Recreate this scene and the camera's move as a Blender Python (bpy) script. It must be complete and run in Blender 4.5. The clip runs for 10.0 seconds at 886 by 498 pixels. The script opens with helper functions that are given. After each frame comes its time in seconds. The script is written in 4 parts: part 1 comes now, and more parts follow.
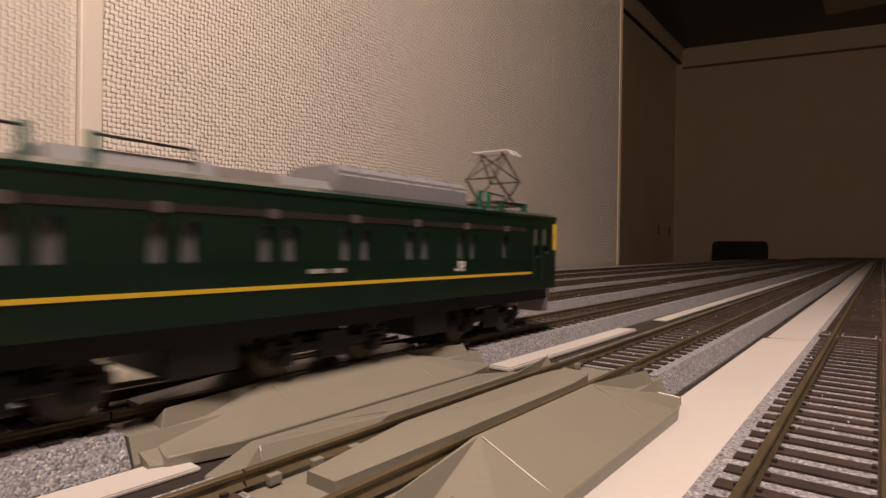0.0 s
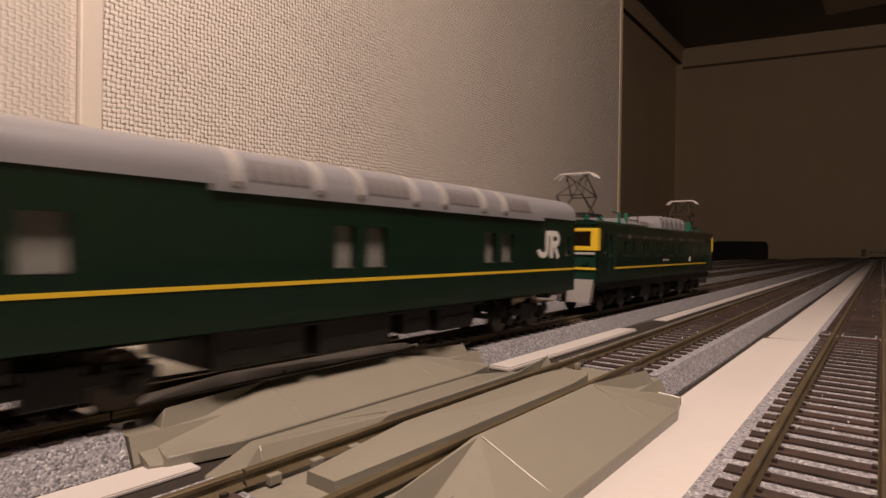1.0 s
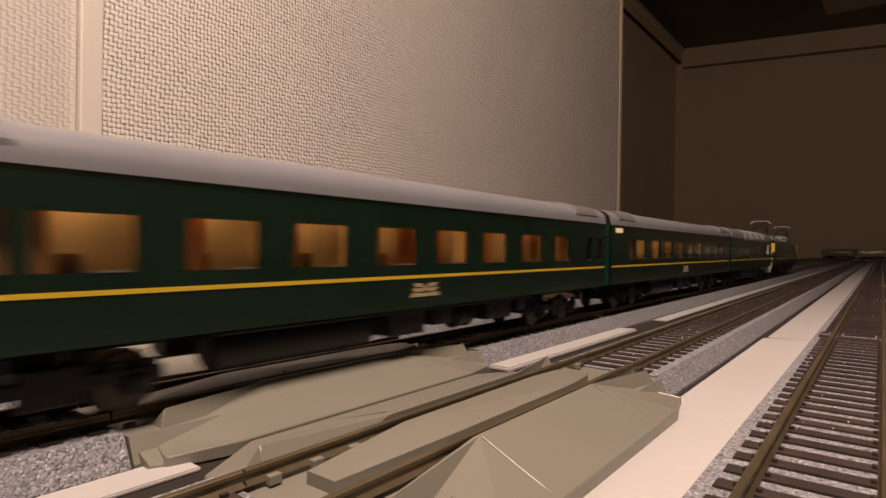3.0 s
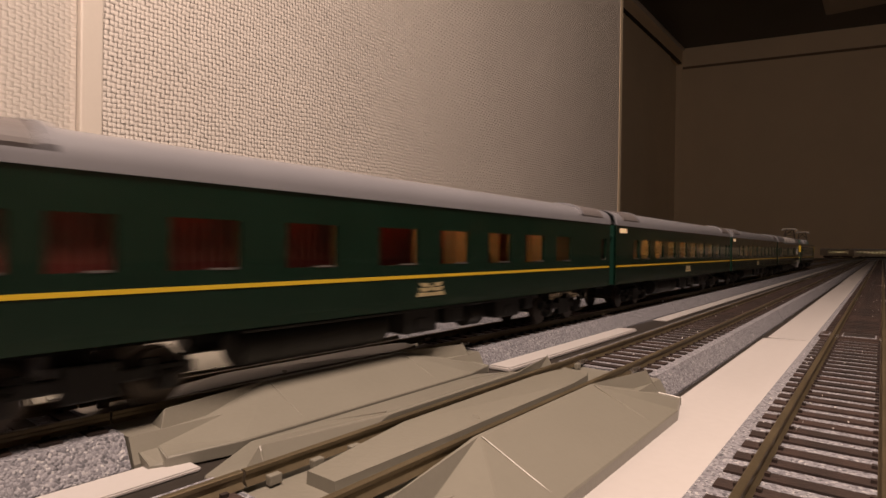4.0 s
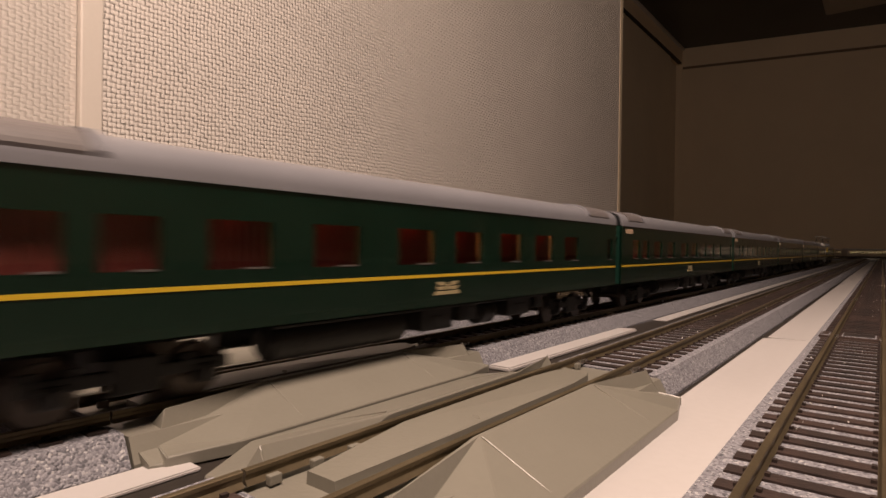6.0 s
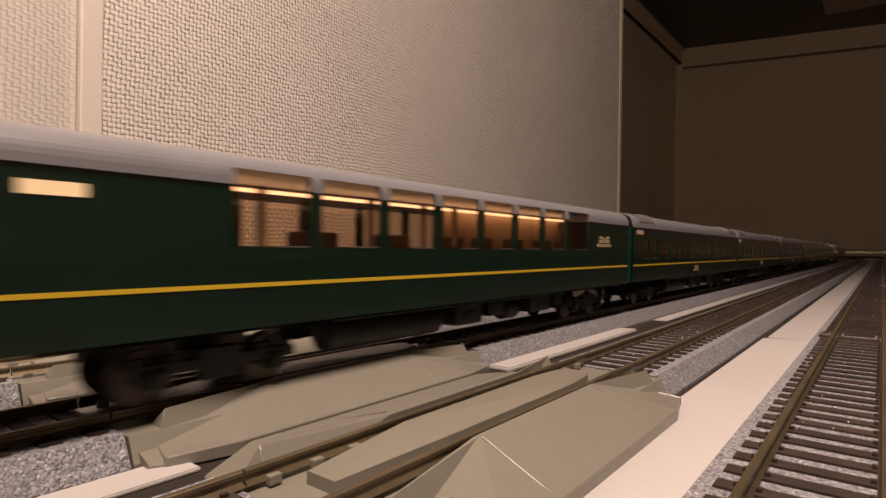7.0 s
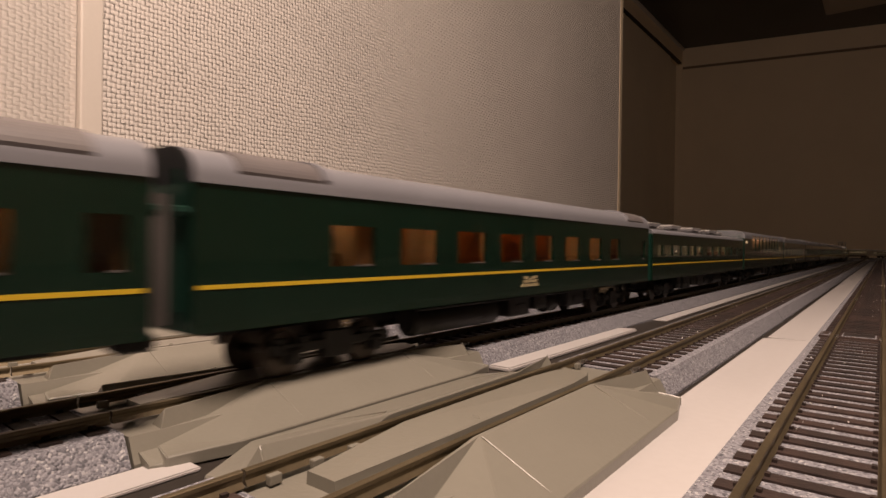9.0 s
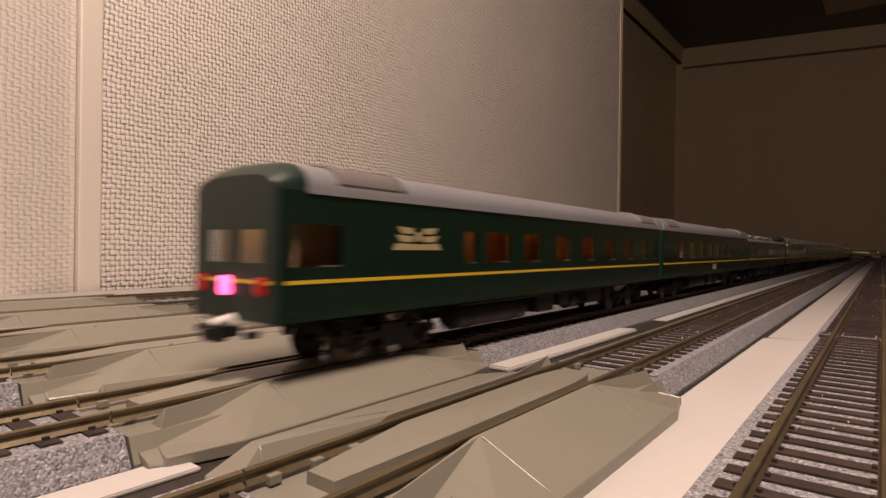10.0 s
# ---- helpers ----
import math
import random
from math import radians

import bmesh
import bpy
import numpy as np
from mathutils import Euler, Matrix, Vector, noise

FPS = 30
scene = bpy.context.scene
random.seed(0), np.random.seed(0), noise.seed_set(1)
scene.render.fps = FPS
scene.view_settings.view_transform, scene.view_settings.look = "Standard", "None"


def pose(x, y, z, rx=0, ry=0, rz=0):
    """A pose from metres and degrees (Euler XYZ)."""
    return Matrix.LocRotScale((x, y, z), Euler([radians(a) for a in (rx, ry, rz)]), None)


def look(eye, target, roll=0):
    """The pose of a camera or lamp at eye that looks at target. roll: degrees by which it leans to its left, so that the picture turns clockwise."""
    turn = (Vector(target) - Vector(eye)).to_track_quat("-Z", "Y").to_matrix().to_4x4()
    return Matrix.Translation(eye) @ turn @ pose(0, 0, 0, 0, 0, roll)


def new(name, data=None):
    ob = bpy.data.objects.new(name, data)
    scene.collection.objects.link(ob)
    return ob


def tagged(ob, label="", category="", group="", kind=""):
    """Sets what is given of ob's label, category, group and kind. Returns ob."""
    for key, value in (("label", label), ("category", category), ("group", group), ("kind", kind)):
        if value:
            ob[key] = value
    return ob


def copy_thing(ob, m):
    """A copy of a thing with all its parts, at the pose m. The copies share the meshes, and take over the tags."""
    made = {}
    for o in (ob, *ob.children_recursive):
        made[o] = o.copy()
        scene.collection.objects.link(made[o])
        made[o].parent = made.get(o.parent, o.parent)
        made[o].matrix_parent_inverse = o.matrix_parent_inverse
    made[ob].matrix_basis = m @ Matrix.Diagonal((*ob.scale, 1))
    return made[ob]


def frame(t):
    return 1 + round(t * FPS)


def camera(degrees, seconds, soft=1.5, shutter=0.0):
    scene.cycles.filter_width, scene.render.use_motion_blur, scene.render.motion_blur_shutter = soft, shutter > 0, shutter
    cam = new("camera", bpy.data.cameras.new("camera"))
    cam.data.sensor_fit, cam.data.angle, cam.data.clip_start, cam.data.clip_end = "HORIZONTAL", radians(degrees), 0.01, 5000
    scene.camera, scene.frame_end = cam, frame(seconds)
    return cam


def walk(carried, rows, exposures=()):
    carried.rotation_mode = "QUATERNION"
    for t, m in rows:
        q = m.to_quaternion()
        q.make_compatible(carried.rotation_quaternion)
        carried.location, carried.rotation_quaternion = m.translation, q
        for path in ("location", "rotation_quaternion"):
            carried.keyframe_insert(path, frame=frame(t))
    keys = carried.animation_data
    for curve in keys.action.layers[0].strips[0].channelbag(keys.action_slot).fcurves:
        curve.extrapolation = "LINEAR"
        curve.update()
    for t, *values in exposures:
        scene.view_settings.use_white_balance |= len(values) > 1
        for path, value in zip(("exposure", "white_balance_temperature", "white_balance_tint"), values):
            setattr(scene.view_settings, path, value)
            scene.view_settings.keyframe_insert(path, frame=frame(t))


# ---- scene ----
# heights (metres): table top, rail top; eye
TB = 0.700
RT = TB + 0.0085
EYE = Vector((0.0, 0.0, RT + 0.0304))
YAW, PITCH, ROLL = 0.6611, -0.0043, 0.80
cam = camera(76.19, 10.0, soft=1.5, shutter=0.32)
AIM = EYE + Vector((-math.sin(YAW) * math.cos(PITCH), math.cos(YAW) * math.cos(PITCH), math.sin(PITCH)))
walk(cam, [(0.0, look(EYE, AIM, ROLL)), (10.0, look(EYE, AIM, ROLL))])

# ---- light: an unseen warm point lamp set low over the near end of the table, the far room is dark ----
world = bpy.data.worlds.new("night")
world.use_nodes = True
world.node_tree.nodes["Background"].inputs[0].default_value = (1.0, 0.78, 0.55, 1)
world.node_tree.nodes["Background"].inputs[1].default_value = 0.0055
scene.world = world
lamp = bpy.data.lights.new("overhead_lamp", "POINT")
lamp.shadow_soft_size = 0.07
lamp.energy, lamp.color = 25.0, (1.0, 0.755, 0.61)
lamp_ob = new("overhead_lamp", lamp)
lamp_ob.location = (0.07, -0.05, 1.29)

# ---- materials ----


class Nodes:
    """A small node writer for one material."""

    def __init__(self, name):
        self.m = bpy.data.materials.new(name)
        self.m.use_nodes = True
        self.t = self.m.node_tree
        self.t.nodes.clear()
        self.out = self.t.nodes.new("ShaderNodeOutputMaterial")

    def add(self, kind, **values):
        n = self.t.nodes.new(kind)
        for key, v in values.items():
            self.put(n, key, v)
        return n

    def put(self, n, key, v):
        sock = n.inputs[int(key[1:])] if key[0] == "i" and key[1:].isdigit() else n.inputs[key.replace("_", " ")]
        if isinstance(v, bpy.types.NodeSocket):
            self.t.links.new(v, sock)
        else:
            sock.default_value = v

    def math(self, op, a, b=0.0):
        n = self.t.nodes.new("ShaderNodeMath")
        n.operation = op
        self.put(n, "i0", a), self.put(n, "i1", b)
        return n.outputs[0]

    def coords(self):
        return self.t.nodes.new("ShaderNodeTexCoord").outputs["Object"]

    def noise(self, vec, scale, detail=3.0, rough=0.55):
        n = self.add("ShaderNodeTexNoise", Vector=vec, Scale=scale, Detail=detail, Roughness=rough)
        return n.outputs["Fac"]

    def ramp(self, fac, stops):
        n = self.t.nodes.new("ShaderNodeValToRGB")
        els = n.color_ramp.elements
        while len(els) < len(stops):
            els.new(0.5)
        for e, (p, c) in zip(els, stops):
            e.position, e.color = p, (*c, 1)
        self.put(n, "Fac", fac)
        return n.outputs["Color"]

    def bump(self, height, strength=0.4, distance=0.0005):
        n = self.add("ShaderNodeBump", Height=height, Strength=strength, Distance=distance)
        return n.outputs["Normal"]

    def surface(self, **values):
        n = self.t.nodes.new("ShaderNodeBsdfPrincipled")
        for key, v in values.items():
            self.put(n, key, (*v, 1) if isinstance(v, tuple) and len(v) == 3 else v)
        self.t.links.new(n.outputs[0], self.out.inputs[0])
        return self.m


def shade(c, k):
    return tuple(min(1.0, a * k) for a in c)


def mat(name, base, rough=0.5, metal=0.0, vary=0.15, scale=40.0, grain=600.0, bump=0.15, depth=0.0003, per_object=0.0, coat=0.0):
    """Base colour with stains at one scale and grain at a finer one."""
    n = Nodes(name)
    co = n.coords()
    big = n.noise(co, scale, 3.0)
    fine = n.noise(co, grain, 2.0)
    f = n.math("ADD", n.math("MULTIPLY", big, 0.65), n.math("MULTIPLY", fine, 0.35))
    if per_object:
        info = n.t.nodes.new("ShaderNodeObjectInfo")
        f = n.math("ADD", f, n.math("MULTIPLY", n.math("SUBTRACT", info.outputs["Random"], 0.5), per_object))
    col = n.ramp(f, [(0.25, shade(base, 1 - vary)), (0.75, shade(base, 1 + vary))])
    r = n.math("ADD", n.math("MULTIPLY", big, 0.16), rough - 0.08)
    return n.surface(Base_Color=col, Roughness=r, Metallic=metal, Normal=n.bump(fine, bump, depth), Coat_Weight=coat, Coat_Roughness=0.07)


def glow(name, base, strength):
    n = Nodes(name)
    return n.surface(Base_Color=base, Roughness=0.4, Emission_Color=base, Emission_Strength=strength)


def wallpaper(name, base, k=285.0, kz=246.0, steep=0.85):
    """Woven relief: warp and weft threads take turns on top, each rounded across its width."""
    n = Nodes(name)
    co = n.coords()

    def drift(vec, scale, amount):
        warp = n.add("ShaderNodeTexNoise", Vector=vec, Scale=scale, Detail=1.0)
        mid = n.t.nodes.new("ShaderNodeVectorMath")
        mid.operation = "SUBTRACT"
        n.put(mid, "i0", warp.outputs["Color"]), n.put(mid, "i1", (0.5, 0.5, 0.5))
        off = n.t.nodes.new("ShaderNodeVectorMath")
        off.operation = "MULTIPLY_ADD"
        n.put(off, "i0", mid.outputs[0]), n.put(off, "i1", (amount, amount, amount)), n.put(off, "i2", vec)
        return off.outputs[0]

    sep = n.add("ShaderNodeSeparateXYZ", Vector=drift(drift(co, 26.0, 0.005), 330.0, 0.0018))
    u = n.math("MULTIPLY", sep.outputs["Y"], k)
    v = n.math("MULTIPLY", sep.outputs["Z"], kz)
    odd = n.math("MODULO", n.math("ABSOLUTE", n.math("ADD", n.math("FLOOR", u), n.math("FLOOR", v))), 2.0)
    even = n.math("SUBTRACT", 1.0, odd)
    slub = n.math("ADD", 0.45, n.noise(co, 130.0, 2.0))

    def slope(x, strong, weak):
        c = n.math("COSINE", n.math("MULTIPLY", n.math("FRACT", x), math.pi))
        edge = n.math("MULTIPLY", n.math("MULTIPLY", c, c), c)
        c = n.math("ADD", n.math("MULTIPLY", c, 0.35), n.math("MULTIPLY", edge, 0.9))
        gain = n.math("ADD", n.math("MULTIPLY", strong, 1.0), n.math("MULTIPLY", weak, 0.40))
        return n.math("MULTIPLY", n.math("MULTIPLY", c, gain), n.math("MULTIPLY", slub, -steep))

    lean = n.add("ShaderNodeCombineXYZ", X=1.0, Y=slope(u, odd, even), Z=slope(v, even, odd))
    turn = n.t.nodes.new("ShaderNodeVectorTransform")
    turn.vector_type, turn.convert_from, turn.convert_to = "NORMAL", "OBJECT", "WORLD"
    n.put(turn, "i0", lean.outputs[0])
    fine = n.noise(co, 1300.0, 3.0)
    grain = n.add("ShaderNodeBump", Height=fine, Strength=0.6, Distance=0.0004, Normal=turn.outputs[0])
    big = n.noise(co, 5.0, 4.0)
    col = n.ramp(n.math("ADD", n.math("MULTIPLY", big, 0.7), n.math("MULTIPLY", fine, 0.3)),
                 [(0.3, shade(base, 0.93)), (0.7, shade(base, 1.05))])
    return n.surface(Base_Color=col, Roughness=0.72, Normal=grain.outputs[0])


def ballast(name):
    """Moulded grey ballast with light and dark chips."""
    n = Nodes(name)
    co = n.coords()
    vo = n.add("ShaderNodeTexVoronoi", Vector=co, Scale=2500.0)
    vo2 = n.add("ShaderNodeTexVoronoi", Vector=co, Scale=1300.0)
    col = n.ramp(vo.outputs["Color"], [(0.1, (0.085, 0.085, 0.098)), (0.4, (0.20, 0.198, 0.224)), (0.75, (0.29, 0.285, 0.312)), (0.97, (0.52, 0.51, 0.52))])
    h = n.math("ADD", n.math("MULTIPLY", vo.outputs["Distance"], -1.0), n.math("MULTIPLY", vo2.outputs["Distance"], -0.8))
    return n.surface(Base_Color=col, Roughness=0.8, Normal=n.bump(h, 0.5, 0.0004))


def pane(name, tint, gloss=0.9):
    n = Nodes(name)
    clear = n.add("ShaderNodeBsdfTransparent", Color=(*tint, 1))
    shine = n.add("ShaderNodeBsdfGlossy", Color=(1, 1, 1, 1), Roughness=0.03)
    edge = n.add("ShaderNodeLayerWeight", Blend=0.5).outputs["Facing"]
    fres = n.math("ADD", 0.04, n.math("MULTIPLY", n.math("POWER", edge, 4.5), 0.98))
    mix = n.t.nodes.new("ShaderNodeMixShader")
    n.put(mix, "i0", n.math("MULTIPLY", fres, gloss)), n.put(mix, "i1", clear.outputs[0]), n.put(mix, "i2", shine.outputs[0])
    n.t.links.new(mix.outputs[0], n.out.inputs[0])
    return n.m


M_PAPER = wallpaper("woven_wallpaper", (0.755, 0.700, 0.655), steep=1.0)
M_PAPER_S = wallpaper("fine_wallpaper", (0.70, 0.65, 0.605), 230.0, 320.0, 0.34)
M_PLAIN = mat("plain_wall", (0.86, 0.72, 0.53), 0.8, vary=0.06, scale=3.0, grain=400.0, bump=0.2)
M_WALLDK = mat("unseen_dark_wall", (0.13, 0.095, 0.07), 0.8, vary=0.1, scale=3.0, grain=400.0, bump=0.2)
M_TRIM = mat("painted_trim", (0.72, 0.66, 0.60), 0.45, vary=0.04, scale=8.0, grain=300.0, bump=0.05)
M_DOOR = mat("closet_door", (0.90, 0.79, 0.62), 0.6, vary=0.06, scale=3.0, grain=200.0, bump=0.05)
M_RAILWOOD = mat("brown_wood_rail", (0.22, 0.15, 0.09), 0.5, vary=0.2, scale=10.0)
M_DARK = mat("dark_groove", (0.03, 0.022, 0.015), 0.6)
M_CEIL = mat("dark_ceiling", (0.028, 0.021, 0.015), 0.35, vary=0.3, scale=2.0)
M_PANEL = mat("ceiling_panel", (0.45, 0.39, 0.31), 0.5, vary=0.1, scale=3.0)
M_FLOOR = mat("wood_floor", (0.24, 0.15, 0.09), 0.45, vary=0.3, scale=6.0)
M_TABLE = mat("dark_table", (0.030, 0.024, 0.020), 0.55, vary=0.3, scale=12.0)
M_WHITE = mat("white_board", (0.505, 0.478, 0.470), 0.55, vary=0.05, scale=14.0, grain=500.0, bump=0.08)
M_BALLAST = ballast("grey_ballast")
M_SLEEPER = mat("brown_sleeper", (0.030, 0.017, 0.0135), 0.82, vary=0.6, scale=200.0, grain=1500.0, bump=0.4, per_object=0.35)
M_RAIL = mat("weathered_rail", (0.15, 0.118, 0.072), 0.45, metal=0.6, vary=0.3, scale=80.0, grain=900.0, bump=0.1)
M_JOINER = mat("bright_joiner", (0.55, 0.50, 0.44), 0.28, metal=0.9)
M_RERAIL = mat("grey_plastic", (0.218, 0.205, 0.172), 0.30, vary=0.05, scale=50.0, grain=900.0, bump=0.12)
M_GREEN = mat("deep_green_paint", (0.0040, 0.0175, 0.0102), 0.22, vary=0.18, scale=60.0, grain=500.0, bump=0.015, coat=0.75)
M_GREEN_END = mat("green_end_paint", (0.0065, 0.030, 0.0205), 0.34, vary=0.15, scale=60.0)
M_GREEN_REAR = mat("green_rear_paint", (0.0042, 0.0185, 0.0120), 0.5, vary=0.15, scale=60.0)
M_LGREEN = mat("teal_insulator", (0.010, 0.110, 0.075), 0.4, vary=0.1)
M_YELLOW = mat("yellow_line", (0.68, 0.46, 0.03), 0.4, vary=0.06)
M_ROOF = mat("grey_roof", (0.215, 0.213, 0.235), 0.38, vary=0.06, scale=60.0, bump=0.05)
M_ROOF_DK = mat("dark_grey_grille", (0.14, 0.125, 0.125), 0.5, vary=0.2)
M_SILVER = mat("silver_unit", (0.50, 0.48, 0.47), 0.32, metal=0.35, vary=0.08)
M_BLACK = mat("black_underframe", (0.0065, 0.006, 0.006), 0.55, vary=0.3)
M_WHEEL = mat("dull_steel", (0.10, 0.085, 0.075), 0.35, metal=0.8, vary=0.2)
M_SKIRT = mat("light_grey_skirt", (0.36, 0.34, 0.34), 0.45, vary=0.08)
M_WHITEP = mat("white_print", (0.70, 0.68, 0.66), 0.45, vary=0.04)
M_GOLD = mat("gold_emblem", (0.55, 0.45, 0.26), 0.35, metal=0.3, vary=0.1)
M_BELLOWS = mat("grey_gangway", (0.095, 0.082, 0.078), 0.6, vary=0.15)
M_AMBERWOOD = mat("amber_interior", (0.46, 0.24, 0.10), 0.6, vary=0.2, scale=120.0)
M_TAN = mat("tan_interior", (0.56, 0.40, 0.27), 0.6, vary=0.25, scale=90.0)
M_CREAM = mat("cream_interior", (0.66, 0.55, 0.40), 0.6, vary=0.1, scale=120.0)
M_RED = mat("red_curtain", (0.27, 0.050, 0.040), 0.75, vary=0.25, scale=400.0)
M_SEAT = mat("dark_seat", (0.10, 0.045, 0.03), 0.7, vary=0.2)
M_BROWNV = mat("brown_vent", (0.024, 0.018, 0.015), 0.5, vary=0.2)
M_GLASS = pane("train_glass", (0.80, 0.82, 0.80))
M_GLASS_AM = pane("amber_tinted_glass", (0.88, 0.80, 0.71))
M_AMBER = glow("amber_lamp", (1.0, 0.56, 0.20), 20.0)
M_SALON = glow("salon_lamp", (1.0, 0.60, 0.34), 2.4)
M_WARMD = glow("dim_white_lamp", (1.0, 0.86, 0.66), 7.0)
M_MID = glow("soft_amber_lamp", (1.0, 0.50, 0.18), 9.5)
M_WARMW = glow("warm_white_lamp", (1.0, 0.80, 0.52), 9.0)
M_PLATE = glow("lit_plate", (1.0, 0.72, 0.42), 0.28)
M_TAIL = glow("lit_tail_lamp", (1.0, 0.10, 0.28), 4.0)
M_REDLENS = mat("red_lens", (0.45, 0.01, 0.012), 0.2, vary=0.05)
M_CHAIR = mat("black_chair", (0.006, 0.006, 0.007), 0.6)

# ---- builders ----


def box(bm, x0, x1, y0, y1, z0, z1, bevel=0.0):
    m = Matrix.Translation(((x0 + x1) / 2, (y0 + y1) / 2, (z0 + z1) / 2)) @ Matrix.Diagonal((abs(x1 - x0), abs(y1 - y0), abs(z1 - z0), 1))
    made = bmesh.ops.create_cube(bm, size=1.0, matrix=m)
    if bevel:
        edges = list({e for v in made["verts"] for e in v.link_edges})
        bmesh.ops.bevel(bm, geom=edges, offset=bevel, segments=2, affect="EDGES", profile=0.6)


def prism(bm, profile, y0, y1):
    """A profile of (x, z) drawn along y, closed at both ends."""
    a = [bm.verts.new((x, y0, z)) for x, z in profile]
    b = [bm.verts.new((x, y1, z)) for x, z in profile]
    n = len(profile)
    for i in range(n):
        bm.faces.new((a[i], a[(i + 1) % n], b[(i + 1) % n], b[i]))
    bm.faces.new(a[::-1]), bm.faces.new(b)


def cyl(bm, p0, p1, r, seg=10):
    p0, p1 = Vector(p0), Vector(p1)
    d = p1 - p0
    m = Matrix.Translation((p0 + p1) / 2) @ d.to_track_quat("Z", "Y").to_matrix().to_4x4()
    bmesh.ops.create_cone(bm, cap_ends=True, segments=seg, radius1=r, radius2=r, depth=d.length, matrix=m)


def mesh(name, bm, material, smooth=False):
    bmesh.ops.recalc_face_normals(bm, faces=bm.faces)
    me = bpy.data.meshes.new(name)
    bm.to_mesh(me)
    bm.free()
    me.materials.append(material)
    if smooth:
        me.shade_smooth()
        me.set_sharp_from_angle(angle=radians(38))
    return me


def part(name, bm, material, parent, label="", smooth=False):
    ob = new(name, mesh(name, bm, material, smooth))
    ob.parent = parent
    return tagged(ob, label)


def thing(name, label, category, group="", kind="", at=(0, 0, 0)):
    ob = new(name)
    ob.empty_display_size = 0.02
    ob.location = at
    return tagged(ob, label, category, group, kind)


def solid(name, bm, material, label, category, kind="", smooth=False, group=""):
    return tagged(new(name, mesh(name, bm, material, smooth)), label, category, group, kind)


# ---- the room ----
WX = -0.485            # face of the papered wall
Y0, Y1 = 0.1845, 1.29   # its two ends
CX = -1.326            # closet wall
FY = 5.75              # end of the floor
NY, NTURN = 4.890, 13.0  # far wall: where it meets the closet wall, and its turn
CEIL = 2.40

bm = bmesh.new()
box(bm, -3.0, 3.0, -3.0, FY + 0.1, -0.05, 0.0)
solid("floor", bm, M_FLOOR, "dark brown wooden floor of the room", "floor", "structure")
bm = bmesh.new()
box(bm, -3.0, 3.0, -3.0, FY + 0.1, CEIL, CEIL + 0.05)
solid("ceiling", bm, M_CEIL, "dark brown ceiling of the room", "ceiling", "structure")

bm = bmesh.new()
box(bm, WX - 0.12, WX, Y0, Y1 - 0.012, 0.0, CEIL)
solid("wall_west", bm, M_PAPER, "wall with cream woven relief wallpaper beside the table", "wall", "structure")
bm = bmesh.new()
box(bm, WX - 0.122, WX + 0.0015, Y1 - 0.012, Y1 + 0.002, 0.0, CEIL, 0.001)
solid("trim", bm, M_PLAIN, "slim painted corner strip at the end of the wall", "trim", "structure")
# casing and the papered return towards the viewer
bm = bmesh.new()
box(bm, WX - 0.02, WX + 0.005, Y0 - 0.0165, Y0 - 0.0005, 0.0, CEIL, 0.0015)
solid("trim", bm, M_TRIM, "pale painted upright casing strip between two papered walls", "trim", "structure")
bm = bmesh.new()
box(bm, -0.06, 0.0, -1.4, 0.0, 0.0, CEIL)
w = solid("wall_south_west", bm, M_PAPER_S, "wall with cream relief wallpaper angled to its neighbour", "wall", "structure")
w.matrix_world = pose(WX - 0.002, Y0 - 0.017, 0, 0, 0, 17)

bm = bmesh.new()
box(bm, CX - 0.1, CX, Y1 + 0.3, 3.40, 0.0, CEIL)
box(bm, CX - 0.1, CX, 3.40, NY, 2.268, CEIL)
box(bm, CX - 0.1, CX, 4.886, NY, 0.0, 2.268)
solid("wall_closet", bm, M_PLAIN, "plain beige wall round the closet", "wall", "structure")
bm = bmesh.new()
box(bm, -2.2, WX - 0.12, Y1 - 0.3, Y1 + 0.002, 0.0, CEIL)
box(bm, -2.2, CX - 0.1, Y1 + 0.002, Y1 + 0.3, 0.0, CEIL)
solid("wall_return", bm, M_PLAIN, "plain beige return wall", "wall", "structure")
for i, (a, b, x) in enumerate(((3.40, 4.62, CX - 0.012), (4.18, 4.885, CX - 0.045))):
    d = thing("door_%d" % (i + 1), "flat beige sliding closet door, closed", "door", kind="structure", at=(x, a, 0))
    bm = bmesh.new()
    box(bm, -0.025, 0.0, 0.0, b - a, 0.01, 2.262, 0.003)
    part("panel", bm, M_DOOR, d)
    bm = bmesh.new()
    hy = (4.365 if i == 0 else 4.760) - a
    box(bm, -0.004, 0.0025, hy - 0.010, hy + 0.010, 0.855, 0.925, 0.002)
    part("pull", bm, M_DARK, d, "small dark recessed finger pull")
bm = bmesh.new()
box(bm, CX - 0.02, CX + 0.006, 3.40, 4.84, 2.262, 2.276)
solid("closet_track", bm, M_DARK, "dark sliding-door track above the closet", "door track", "structure")
bm = bmesh.new()
box(bm, CX, CX + 0.016, Y1 + 0.3, NY, CEIL - 0.02, CEIL)
solid("trim", bm, M_TRIM, "pale moulding under the ceiling", "trim", "structure")

